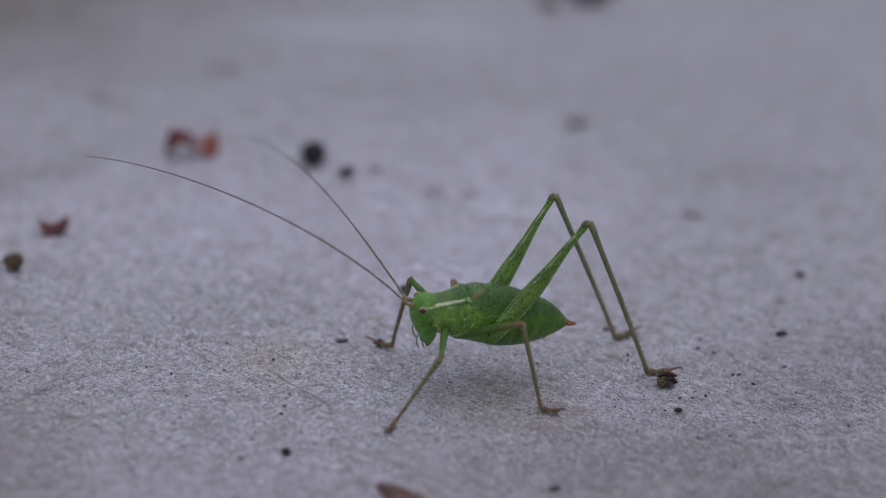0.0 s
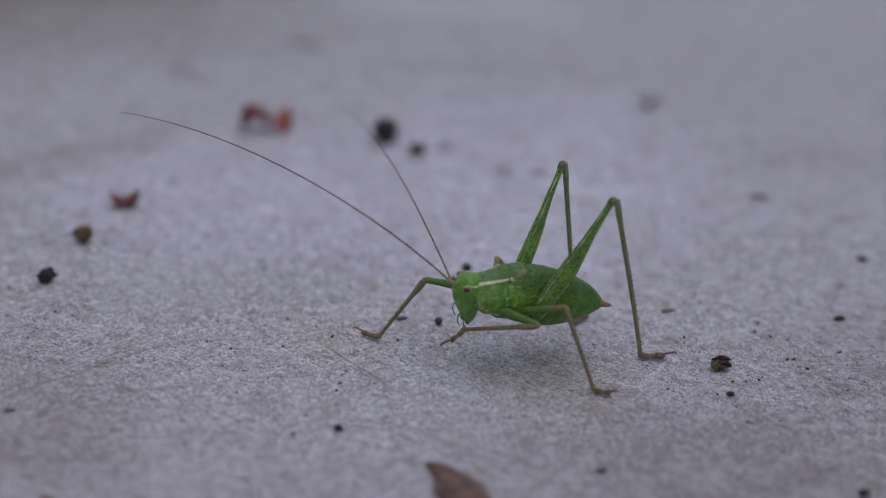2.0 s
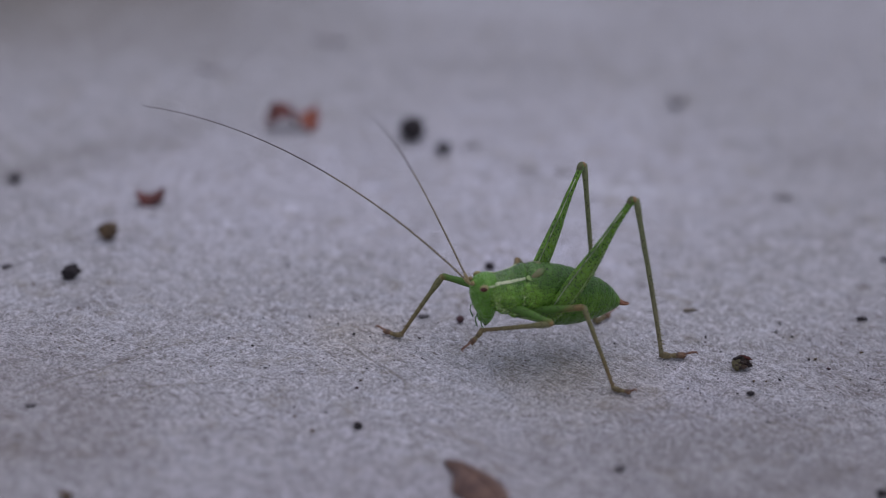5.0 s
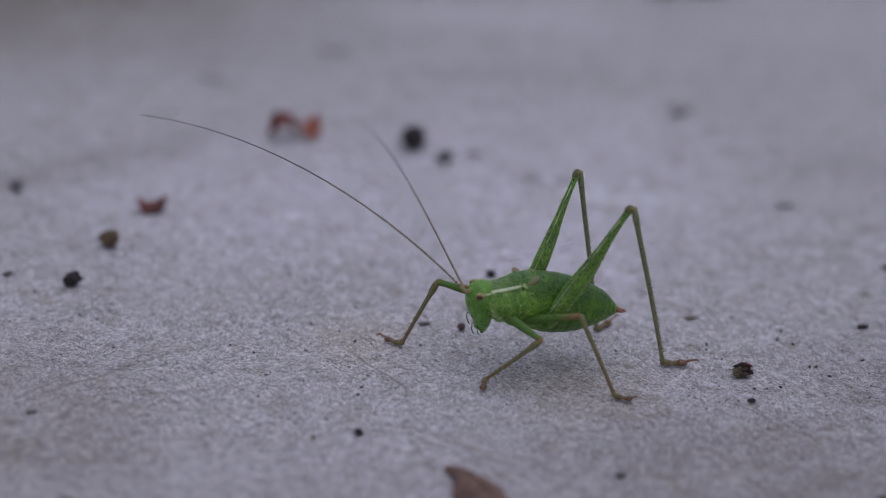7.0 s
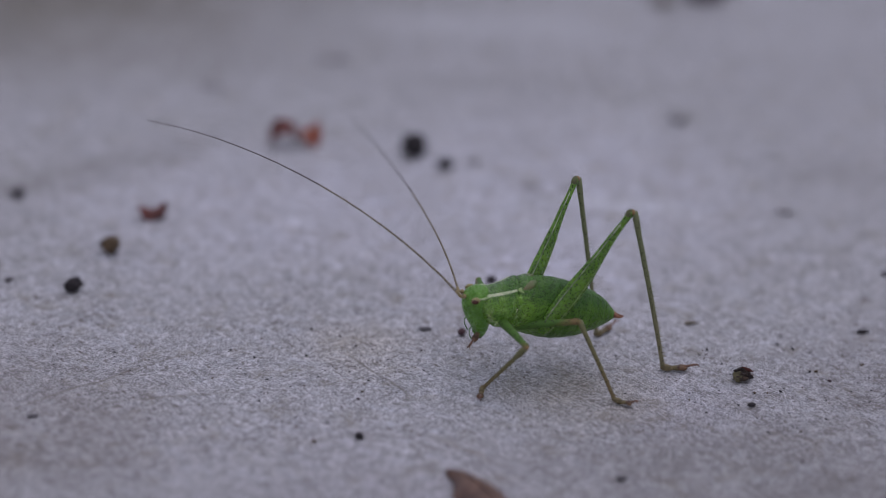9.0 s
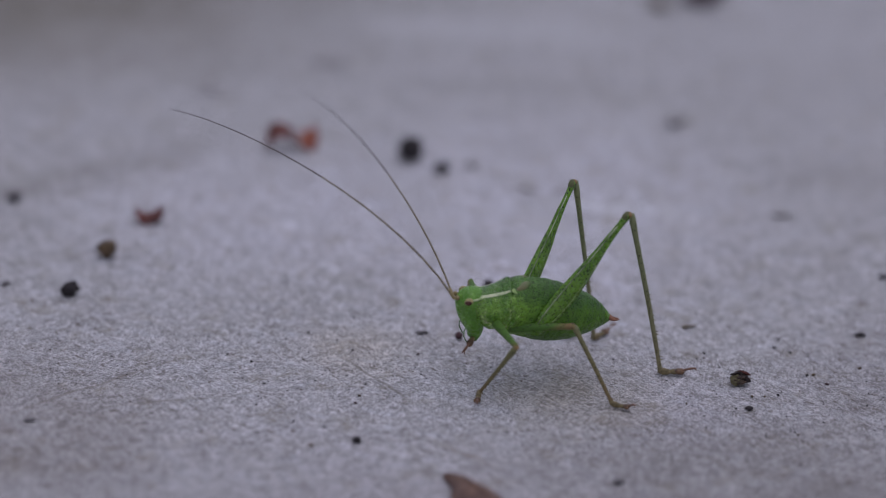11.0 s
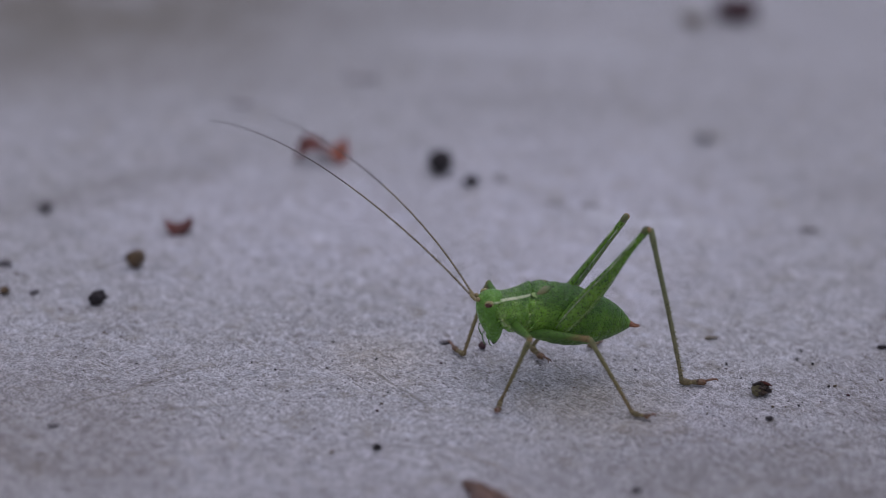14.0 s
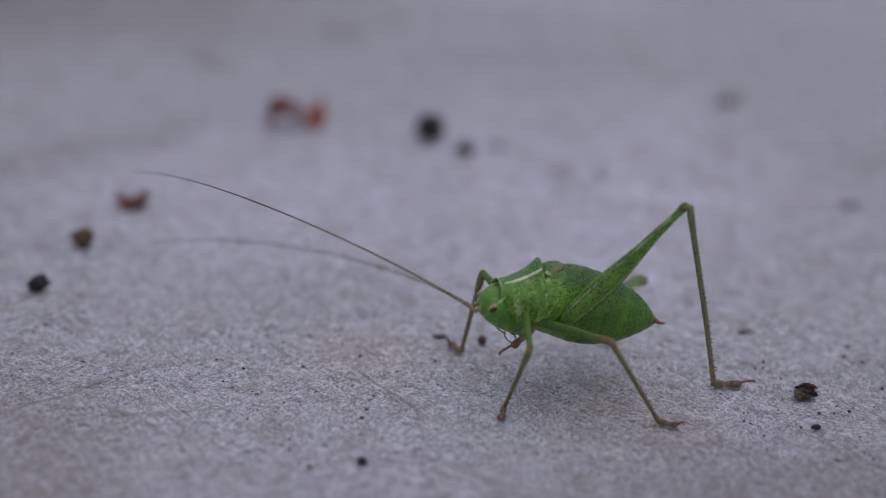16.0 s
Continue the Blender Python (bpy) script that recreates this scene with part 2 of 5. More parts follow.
def cuticle_material(name, light, dark, pale=None, dot=(0.006, 0.015, 0.005), per_mm=5.2, dots=0.95, rough=0.42, back=None, edge=1.0, slope=0.0, front=None, glow=0.25, gloss=0.34):
    """Green cricket skin: mottled, with many small dark specks."""
    m = Mat(name, rough)
    mott = m.noise(0.9, 4, 0.55)
    col = m.mix(m.grade(mott, 0.35, 0.65), dark, light)
    col = m.mix(m.grade(m.noise(6.0, 3, 0.6), 0.45, 0.75, 0.0, 0.35), col, light)
    if pale:
        col = m.mix(m.grade(m.noise(1.6, 4, 0.6), 0.53, 0.63, 0.0, 0.9), col, pale)
    if front:
        cut = m.n.new("ShaderNodeSeparateXYZ")
        m.l.new(m.co.outputs[0], cut.inputs[0])
        fade = m.grade(m.calc("ADD", cut.outputs["X"], m.grade(m.noise(0.8, 4), 0.3, 0.7, -1.2, 1.2)), -2.2, 0.2, 0.0, 0.8)
        col = m.mix(fade, col, front)
        # faint pale seams between the segments
        seam = m.calc("ABSOLUTE", m.calc("SINE", m.calc("MULTIPLY", cut.outputs["X"], math.pi / 0.55), 0.0), 0.0)
        col = m.mix(m.calc("MULTIPLY", m.grade(seam, 0.12, 0.0), m.grade(m.noise(1.5, 3), 0.4, 0.6, 0.0, 0.4)), col, light)
    if back:
        split = m.n.new("ShaderNodeSeparateXYZ")
        m.l.new(m.co.outputs[0], split.inputs[0])
        rim = m.calc("ADD", split.outputs["Z"], m.grade(m.noise(1.2, 3), 0.3, 0.7, -0.4, 0.4))
        rim = m.calc("ADD", rim, m.calc("MULTIPLY", split.outputs["X"], slope))
        col = m.mix(m.grade(rim, edge, edge + 0.7, 0.0, 0.75), col, back)
    speck = m.cells(per_mm, jitter=0.75)
    gate = m.grade(m.noise(0.7, 2, 0.5), 0.25, 0.42, 0.8 * dots, dots)
    col = m.mix(m.calc("MULTIPLY", m.grade(speck, 0.27, 0.37, 1.0, 0.0), gate), col, dot)
    m.colour(col)
    m.bump(speck, 0.08, 0.7)
    m.bump(m.noise(9.0, 3, 0.6), 0.03, 0.4)
    m.bump(m.noise(2.2, 3, 0.55), 0.20, 0.6)
    m.bsdf.inputs["Subsurface Weight"].default_value = glow
    m.bsdf.inputs["Subsurface Radius"].default_value = (0.0004, 0.0008, 0.0002)
    m.bsdf.inputs["Subsurface Scale"].default_value = 1.0
    m.bsdf.inputs["Specular IOR Level"].default_value = gloss
    m.put(m.bsdf.inputs["Roughness"], m.grade(m.noise(3.0, 4, 0.6), 0.3, 0.7, max(0.12, rough - 0.14), rough + 0.12))
    return m.mat


def mottled(name, a, b, per_mm=1.5, rough=0.7, relief=0.05):
    m = Mat(name, rough)
    n = m.noise(per_mm, 5, 0.65)
    m.colour(m.mix(m.grade(n, 0.35, 0.65), a, b))
    m.bump(m.noise(per_mm * 4, 4, 0.65), relief, 0.7)
    return m.mat


def leg_material(name, green, brown, start, end):
    """A leg that turns from green to brown along its length (its x axis, in mm)."""
    m = Mat(name, 0.5)
    split = m.n.new("ShaderNodeSeparateXYZ")
    m.l.new(m.co.outputs[0], split.inputs[0])
    wobble = m.calc("ADD", split.outputs["X"], m.grade(m.noise(1.5, 3), 0.3, 0.7, -0.6, 0.6))
    col = m.mix(m.grade(wobble, start, end), green, brown)
    col = m.mix(m.grade(m.cells(4.2), 0.22, 0.32, 0.85, 0.0), col, (0.025, 0.025, 0.012))
    col = m.mix(m.grade(m.noise(3.0, 4), 0.5, 0.75, 0.0, 0.4), col, tuple(min(1, c * 1.5) for c in green))
    m.colour(col)
    m.bump(m.noise(6.0, 3), 0.04, 0.6)
    m.bsdf.inputs["Specular IOR Level"].default_value = 0.35
    return m.mat


GREEN, DEEP = (0.118, 0.265, 0.020), (0.064, 0.165, 0.013)
ground_mat = ground_material()
skin = cuticle_material("speckled_green_cuticle", GREEN, DEEP, per_mm=6.6, back=(0.040, 0.115, 0.016), edge=0.55, front=(0.200, 0.395, 0.042), rough=0.34)
# pale mottling that also stands for the thorax's glints, put into the colour
pleura_mat = cuticle_material("pale_green_cuticle", (0.23, 0.45, 0.050), (0.130, 0.30, 0.026), (0.48, 0.64, 0.24), per_mm=5.8, dots=0.7, rough=0.22, glow=0.5, gloss=0.6)
shield_mat = cuticle_material("mottled_green_shield", (0.175, 0.365, 0.035), (0.100, 0.245, 0.022), (0.27, 0.47, 0.09), per_mm=6.8, dots=0.75, rough=0.24, gloss=0.45, back=(0.056, 0.150, 0.022), edge=0.95, slope=0.33)
face_mat = cuticle_material("plain_green_cuticle", (0.140, 0.320, 0.042), (0.098, 0.240, 0.030), (0.20, 0.40, 0.075), dots=0.12, rough=0.30)
femur_mat = cuticle_material("speckled_green_thigh", (0.150, 0.300, 0.028), (0.090, 0.205, 0.018), per_mm=5.0, dots=1.0, rough=0.28, gloss=0.5)
stripe_mat = mottled("cream_stripe", (0.70, 0.72, 0.48), (0.24, 0.38, 0.11), 1.7, 0.3, 0.04)
# dark upper ridge of the thigh; its white glints are put into the colour
ridge_mat = mottled("ridge_with_glint", (0.045, 0.065, 0.025), (0.66, 0.68, 0.50), 1.3, 0.3, 0.03)
blotch_mat = mottled("yellow_green_blotch", (0.30, 0.42, 0.13), (0.15, 0.27, 0.05), 1.6, 0.45, 0.03)
thigh_line_mat = mottled("yellow_green_line", (0.30, 0.42, 0.13), (0.15, 0.26, 0.05), 2.0, 0.45, 0.02)
rim_mat = mottled("pale_green_rim", (0.40, 0.48, 0.26), (0.16, 0.28, 0.08), 3.0, 0.45, 0.02)
pad_mat = mottled("grey_brown_wing_pad", (0.19, 0.15, 0.065), (0.10, 0.16, 0.04), 1.6, 0.4)
cercus_mat = mottled("red_brown_cercus", (0.30, 0.12, 0.055), (0.20, 0.08, 0.04), 3.0, 0.5)
eye_mat = mottled("red_brown_eye", (0.13, 0.035, 0.02), (0.05, 0.015, 0.012), 5.0, 0.25, 0.01)
eye_rim_mat = mottled("pale_yellow_rim", (0.46, 0.38, 0.18), (0.30, 0.28, 0.11), 5.0, 0.5, 0.01)
mouth_mat = mottled("dark_mouthparts", (0.09, 0.07, 0.035), (0.03, 0.025, 0.02), 4.0, 0.45)
palp_mat = mottled("pale_green_palp", (0.17, 0.30, 0.12), (0.11, 0.20, 0.07), 3.0, 0.45)
tarsus_mat = mottled("brown_foot", (0.23, 0.125, 0.06), (0.07, 0.04, 0.022), 2.6, 0.5, 0.10)
tarsus_base_mat = mottled("tan_green_foot", (0.27, 0.21, 0.09), (0.11, 0.085, 0.035), 2.6, 0.5, 0.10)
claw_mat = mottled("red_brown_claw", (0.24, 0.12, 0.07), (0.14, 0.07, 0.045), 4.0, 0.5, 0.03)
tibia_hind_mat = leg_material("green_brown_shin", (0.185, 0.205, 0.095), (0.24, 0.205, 0.11), 5.0, 14.5)
femur_small_mat = leg_material("green_brown_thigh", (0.074, 0.165, 0.022), (0.22, 0.15, 0.06), 4.0, 5.4)
tibia_small_mat = leg_material("brown_green_shin", (0.17, 0.165, 0.07), (0.19, 0.135, 0.06), 1.0, 6.0)
joint_mat = mottled("orange_brown_knee", (0.33, 0.19, 0.065), (0.20, 0.14, 0.05), 3.0, 0.5)
cap_mat = mottled("dark_knee_cap", (0.085, 0.085, 0.035), (0.13, 0.15, 0.045), 3.0, 0.5)


def antenna_material():
    m = Mat("ringed_brown_antenna", 0.55)
    split = m.n.new("ShaderNodeSeparateXYZ")
    m.l.new(m.co.outputs[0], split.inputs[0])
    ring = m.calc("SINE", m.calc("MULTIPLY", split.outputs["X"], 17.0), 0.0)
    m.colour(m.mix(m.grade(ring, -0.3, 0.5), (0.12, 0.095, 0.06), (0.30, 0.25, 0.15)))
    return m.mat


antenna_mat = antenna_material()
antenna_tip_mat = mottled("dull_brown_antenna", (0.16, 0.13, 0.115), (0.09, 0.075, 0.065), 3.0, 0.6, 0.01)
scape_mat = mottled("tan_antenna_base", (0.34, 0.26, 0.12), (0.20, 0.16, 0.06), 5.0, 0.5, 0.02)
dark_crumb = mottled("dark_crumb", (0.042, 0.033, 0.034), (0.014, 0.011, 0.014), 2.5, 0.85, 0.15)
brown_crumb = mottled("brown_crumb", (0.19, 0.125, 0.065), (0.03, 0.022, 0.018), 1.1, 0.8, 0.15)
grey_crumb = mottled("grey_crumb", (0.16, 0.145, 0.15), (0.07, 0.065, 0.07), 1.6, 0.85, 0.15)
pale_crumb = mottled("pale_grey_crumb", (0.42, 0.40, 0.40), (0.32, 0.30, 0.30), 1.2, 0.85, 0.1)
purple_crumb = mottled("purple_brown_crumb", (0.09, 0.035, 0.04), (0.035, 0.015, 0.02), 2.5, 0.6, 0.08)
red_flake = mottled("rusty_red_flake", (0.19, 0.045, 0.03), (0.03, 0.012, 0.013), 0.8, 0.65, 0.12)
orange_flake = mottled("orange_red_flake", (0.38, 0.12, 0.065), (0.20, 0.05, 0.03), 0.9, 0.65, 0.12)
husk_mat = mottled("dark_brown_husk", (0.022, 0.013, 0.010), (0.10, 0.065, 0.04), 1.6, 0.32, 0.2)
husk_tan = mottled("tan_green_husk", (0.24, 0.21, 0.10), (0.09, 0.075, 0.035), 2.2, 0.35, 0.15)
husk_dark = mottled("dark_husk_inside", (0.03, 0.015, 0.012), (0.012, 0.008, 0.008), 2.0, 0.6, 0.1)
leaf_mat = mottled("dry_brown_leaf", (0.24, 0.135, 0.09), (0.10, 0.055, 0.045), 0.55, 0.6, 0.12)
stain_mat = mottled("tan_crust", (0.26, 0.22, 0.16), (0.14, 0.115, 0.085), 1.5, 0.8, 0.1)


# ---- mesh helpers (all in millimetres) ----
def link(name, bm, material, parent=None, smooth=True):
    for v in bm.verts:
        v.co *= MM
    bmesh.ops.recalc_face_normals(bm, faces=bm.faces)
    me = bpy.data.meshes.new(name)
    bm.to_mesh(me)
    bm.free()
    me.materials.append(material)
    if smooth:
        me.polygons.foreach_set("use_smooth", [True] * len(me.polygons))
    ob = new(name, me)
    ob.parent = parent
    return ob


def part(name, bm, material, parent, label="", smooth=True):
    """One mesh under a thing or under a part."""
    ob = link(name, bm, material, parent, smooth)
    return tagged(ob, label) if label else ob


def skin_rings(bm, rings, cap=True):
    """Faces between closed rings of equal count."""
    made = [[bm.verts.new(p) for p in ring] for ring in rings]
    n = len(made[0])
    for a, b in zip(made, made[1:]):
        for k in range(n):
            bm.faces.new((a[k], a[(k + 1) % n], b[(k + 1) % n], b[k]))
    if cap:
        bm.faces.new(made[0][::-1])
        bm.faces.new(made[-1])
    return made


def spline(table, x):
    """Smooth values of a table of rows (x, ...) at x."""
    rows = sorted(table)
    xs = np.array([r[0] for r in rows])
    out = []
    for k in range(1, len(rows[0])):
        ys = np.array([r[k] for r in rows])
        slope = np.gradient(ys, xs)
        i = int(np.clip(np.searchsorted(xs, x) - 1, 0, len(xs) - 2))
        h = xs[i + 1] - xs[i]
        u = min(1.0, max(0.0, (x - xs[i]) / h))
        out.append(float((1 + 2 * u) * (1 - u) ** 2 * ys[i] + u * (1 - u) ** 2 * h * slope[i]
                         + u * u * (3 - 2 * u) * ys[i + 1] + u * u * (u - 1) * h * slope[i + 1]))
    return out


def tube(points, radii, sides=8, flat=1.0):
    """A bent tube through points, with a radius at each."""
    bm = bmesh.new()
    rings, up = [], Vector((0, 0, 1))
    pts = [Vector(p) for p in points]
    for i, p in enumerate(pts):
        d = (pts[min(i + 1, len(pts) - 1)] - pts[max(i - 1, 0)]).normalized()
        side = d.cross(up)
        side = side.normalized() if side.length > 1e-4 else Vector((0, 1, 0))
        top = side.cross(d)
        rings.append([p + radii[i] * (math.cos(a) * side * flat + math.sin(a) * top)
                      for a in (2 * math.pi * k / sides for k in range(sides))])
    skin_rings(bm, rings)
    return bm


def add(bm, other):
    """Joins another bmesh into bm."""
    me = bpy.data.meshes.new("tmp")
    other.to_mesh(me)
    other.free()
    bm.from_mesh(me)
    bpy.data.meshes.remove(me)


def ball(r, at=(0, 0, 0), scale=(1, 1, 1), level=3):
    bm = bmesh.new()
    bmesh.ops.create_icosphere(bm, subdivisions=level, radius=r)
    for v in bm.verts:
        v.co = Vector((v.co.x * scale[0] + at[0], v.co.y * scale[1] + at[1], v.co.z * scale[2] + at[2]))
    return bm


def lump(r, scale, seed, rough=0.35, level=3, fine=0.1):
    """An irregular crumb that rests on z = 0."""
    bm = ball(r, level=level)
    off = Vector((seed * 7.3, seed * 3.1, seed * 1.7))
    for v in bm.verts:
        d = v.co.normalized()
        k = 1 + rough * noise.noise(d * 1.3 + off) + fine * noise.noise(d * 4.5 + off)
        v.co = Vector((v.co.x * scale[0], v.co.y * scale[1], v.co.z * scale[2])) * k
    low = min(v.co.z for v in bm.verts)
    for v in bm.verts:
        v.co.z -= low + 0.08 * r
    return bm


# ---- ground: one sheet of weathered pale paint ----
def ground_sheet():
    def axis(lo, hi, step):
        inner = list(np.arange(lo, hi + step, step))
        out, reach = [], step
        while reach < 30000:
            reach *= 1.45
            out.append(reach)
        return np.array([lo - r for r in reversed(out)] + inner + [hi + r for r in out])

    xs, ys = axis(-66, 84, 0.4), axis(-62, 96, 0.4)
    verts = []
    for y in ys:
        for x in xs:
            inside = -74 < x < 92 and -70 < y < 104
            z = 0.0
            if inside:
                z = 0.035 * noise.noise((x * 0.5, y * 0.5, 0)) + 0.03 * noise.noise((x * 1.6, y * 1.6, 3)) - 0.03
            verts.append((x * MM, y * MM, z * MM))
    nx = len(xs)
    faces = [(j * nx + i, j * nx + i + 1, (j + 1) * nx + i + 1, (j + 1) * nx + i)
             for j in range(len(ys) - 1) for i in range(nx - 1)]
    me = bpy.data.meshes.new("ground")
    me.from_pydata(verts, [], faces)
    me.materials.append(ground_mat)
    me.polygons.foreach_set("use_smooth", [True] * len(faces))
    return tagged(new("ground", me), "pale grey weathered painted slab with fine grain and stains", "ground", kind="structure")


ground = ground_sheet()


# ---- the bush-cricket ----
# In the body's space x points ahead, y to its left and z up; the origin is the middle of the body.
def stance(x, y, z, yaw, pitch, roll):
    return pose(x * MM, y * MM, z * MM, 0, 0, yaw) @ pose(0, 0, 0, 0, -pitch, 0) @ pose(0, 0, 0, roll, 0, 0)


# Rows: along, half height, half width, middle's height.
TRUNK = [(3.9, 0.95, 1.10, -0.60), (3.2, 1.30, 1.42, -0.80), (2.0, 1.80, 1.70, -0.82), (0.7, 2.28, 1.88, -0.52), (-1.0, 2.58, 1.97, -0.40),
         (-2.5, 2.65, 1.98, -0.48), (-4.5, 2.36, 1.78, -0.50), (-6.0, 1.88, 1.44, -0.42), (-7.2, 1.24, 1.00, -0.34), (-8.0, 0.64, 0.55, -0.34),
         (-8.35, 0.34, 0.32, -0.34)]
LEGS = {"fore": (4.79, 6.35), "mid": (5.93, 7.02), "hind": (10.79, 14.84)}  # thigh, shin
# Hips, those of the hind legs swinging as a leg is lifted: seconds, x, y, z.
HIPS = {
    ("fore", 1): [(0, 2.0, 0.85, -1.4), (16, 2.0, 0.85, -1.4)],
    ("mid", 1): [(0, 0.88, 0.96, -2.07), (16, 0.88, 0.96, -2.07)],
    ("hind", 1): [(0, -2.09, 2.07, -0.13), (14.8, -2.09, 2.07, -0.13), (15.5, -1.6, 2.07, -0.5), (16, -1.25, 2.07, -0.75)],
    ("fore", -1): [(0, 2.04, -1.45, -1.66), (16, 2.04, -1.45, -1.66)],
    ("mid", -1): [(0, 0.68, -1.22, -2.38), (16, 0.68, -1.22, -2.38)],
    ("hind", -1): [(0, -1.45, -1.09, -0.67), (0.6, -1.45, -1.09, -0.67), (1.1, -0.65, -1.09, -0.67), (9, -0.65, -1.09, -0.67), (11.5, -0.85, -1.09, -0.67), (12.35, -0.85, -1.09, -0.67),
                   (12.5, -1.1, -1.25, -1.3), (13.5, -1.1, -1.25, -1.3), (14, -1.6, -1.25, -1.7), (14.6, -1.6, -1.25, -1.7), (15, -2.1, -1.25, -1.25), (15.5, -2.1, -1.25, -1.6), (16, -2.1, -1.25, -1.9)],
}
NECK = Vector((3.7, 0.0, -0.4))
PIECES, ANTENNA = 16, 33.8


def trunk_ring(x, swell=1.0, sides=40, lo=0.0, hi=2 * math.pi, closed=True):
    """Points round the body at x, from its left side over the back."""
    c, b, z = spline(TRUNK, x)
    n = sides if closed else sides - 1
    out = []
    for k in range(sides):
        a = lo + (hi - lo) * k / n
        s, t = math.sin(a), math.cos(a)
        keel = 1.0 + 0.05 * max(0.0, s) ** 6
        out.append((x, t * b * swell * (1 - 0.10 * max(0.0, -s)), z + s * c * swell * keel))
    return out


def shell(x0, x1, lo, hi, swell, steps, flare=0.0, thick=0.10, lift=0.0, hump=0.0):
    """A curved plate over the body from angle lo to hi, with thickness and a turned edge."""
    bm = bmesh.new()
    sides = 28
    outer, inner = [], []
    for k in range(steps + 1):
        u = k / steps
        x = x0 + (x1 - x0) * u
        grow = swell + flare * u ** 3 - 0.02 * (1 - u) ** 8
        for rows, g in ((outer, grow), (inner, grow - thick / 2)):
            ring = []
            for j, p in enumerate(trunk_ring(x, g, sides, lo, hi, False)):
                back = max(0.0, math.sin(lo + (hi - lo) * j / (sides - 1)))
                rise = lift * u ** 6 * back ** 3 + hump * math.sin(math.pi * min(1.0, u * 1.1)) * back ** 2
                ring.append(bm.verts.new((p[0] - 0.25 * lift * u ** 6 * back, p[1], p[2] + rise)))
            rows.append(ring)
    for k in range(steps):
        for j in range(sides - 1):
            bm.faces.new((outer[k][j], outer[k][j + 1], outer[k + 1][j + 1], outer[k + 1][j]))
            bm.faces.new((inner[k][j + 1], inner[k][j], inner[k + 1][j], inner[k + 1][j + 1]))
        for j in (0, sides - 1):
            bm.faces.new((outer[k][j], outer[k + 1][j], inner[k + 1][j], inner[k][j]))
    for k in (0, steps):
        for j in range(sides - 1):
            bm.faces.new((outer[k][j], outer[k][j + 1], inner[k][j + 1], inner[k][j]))
    return bm


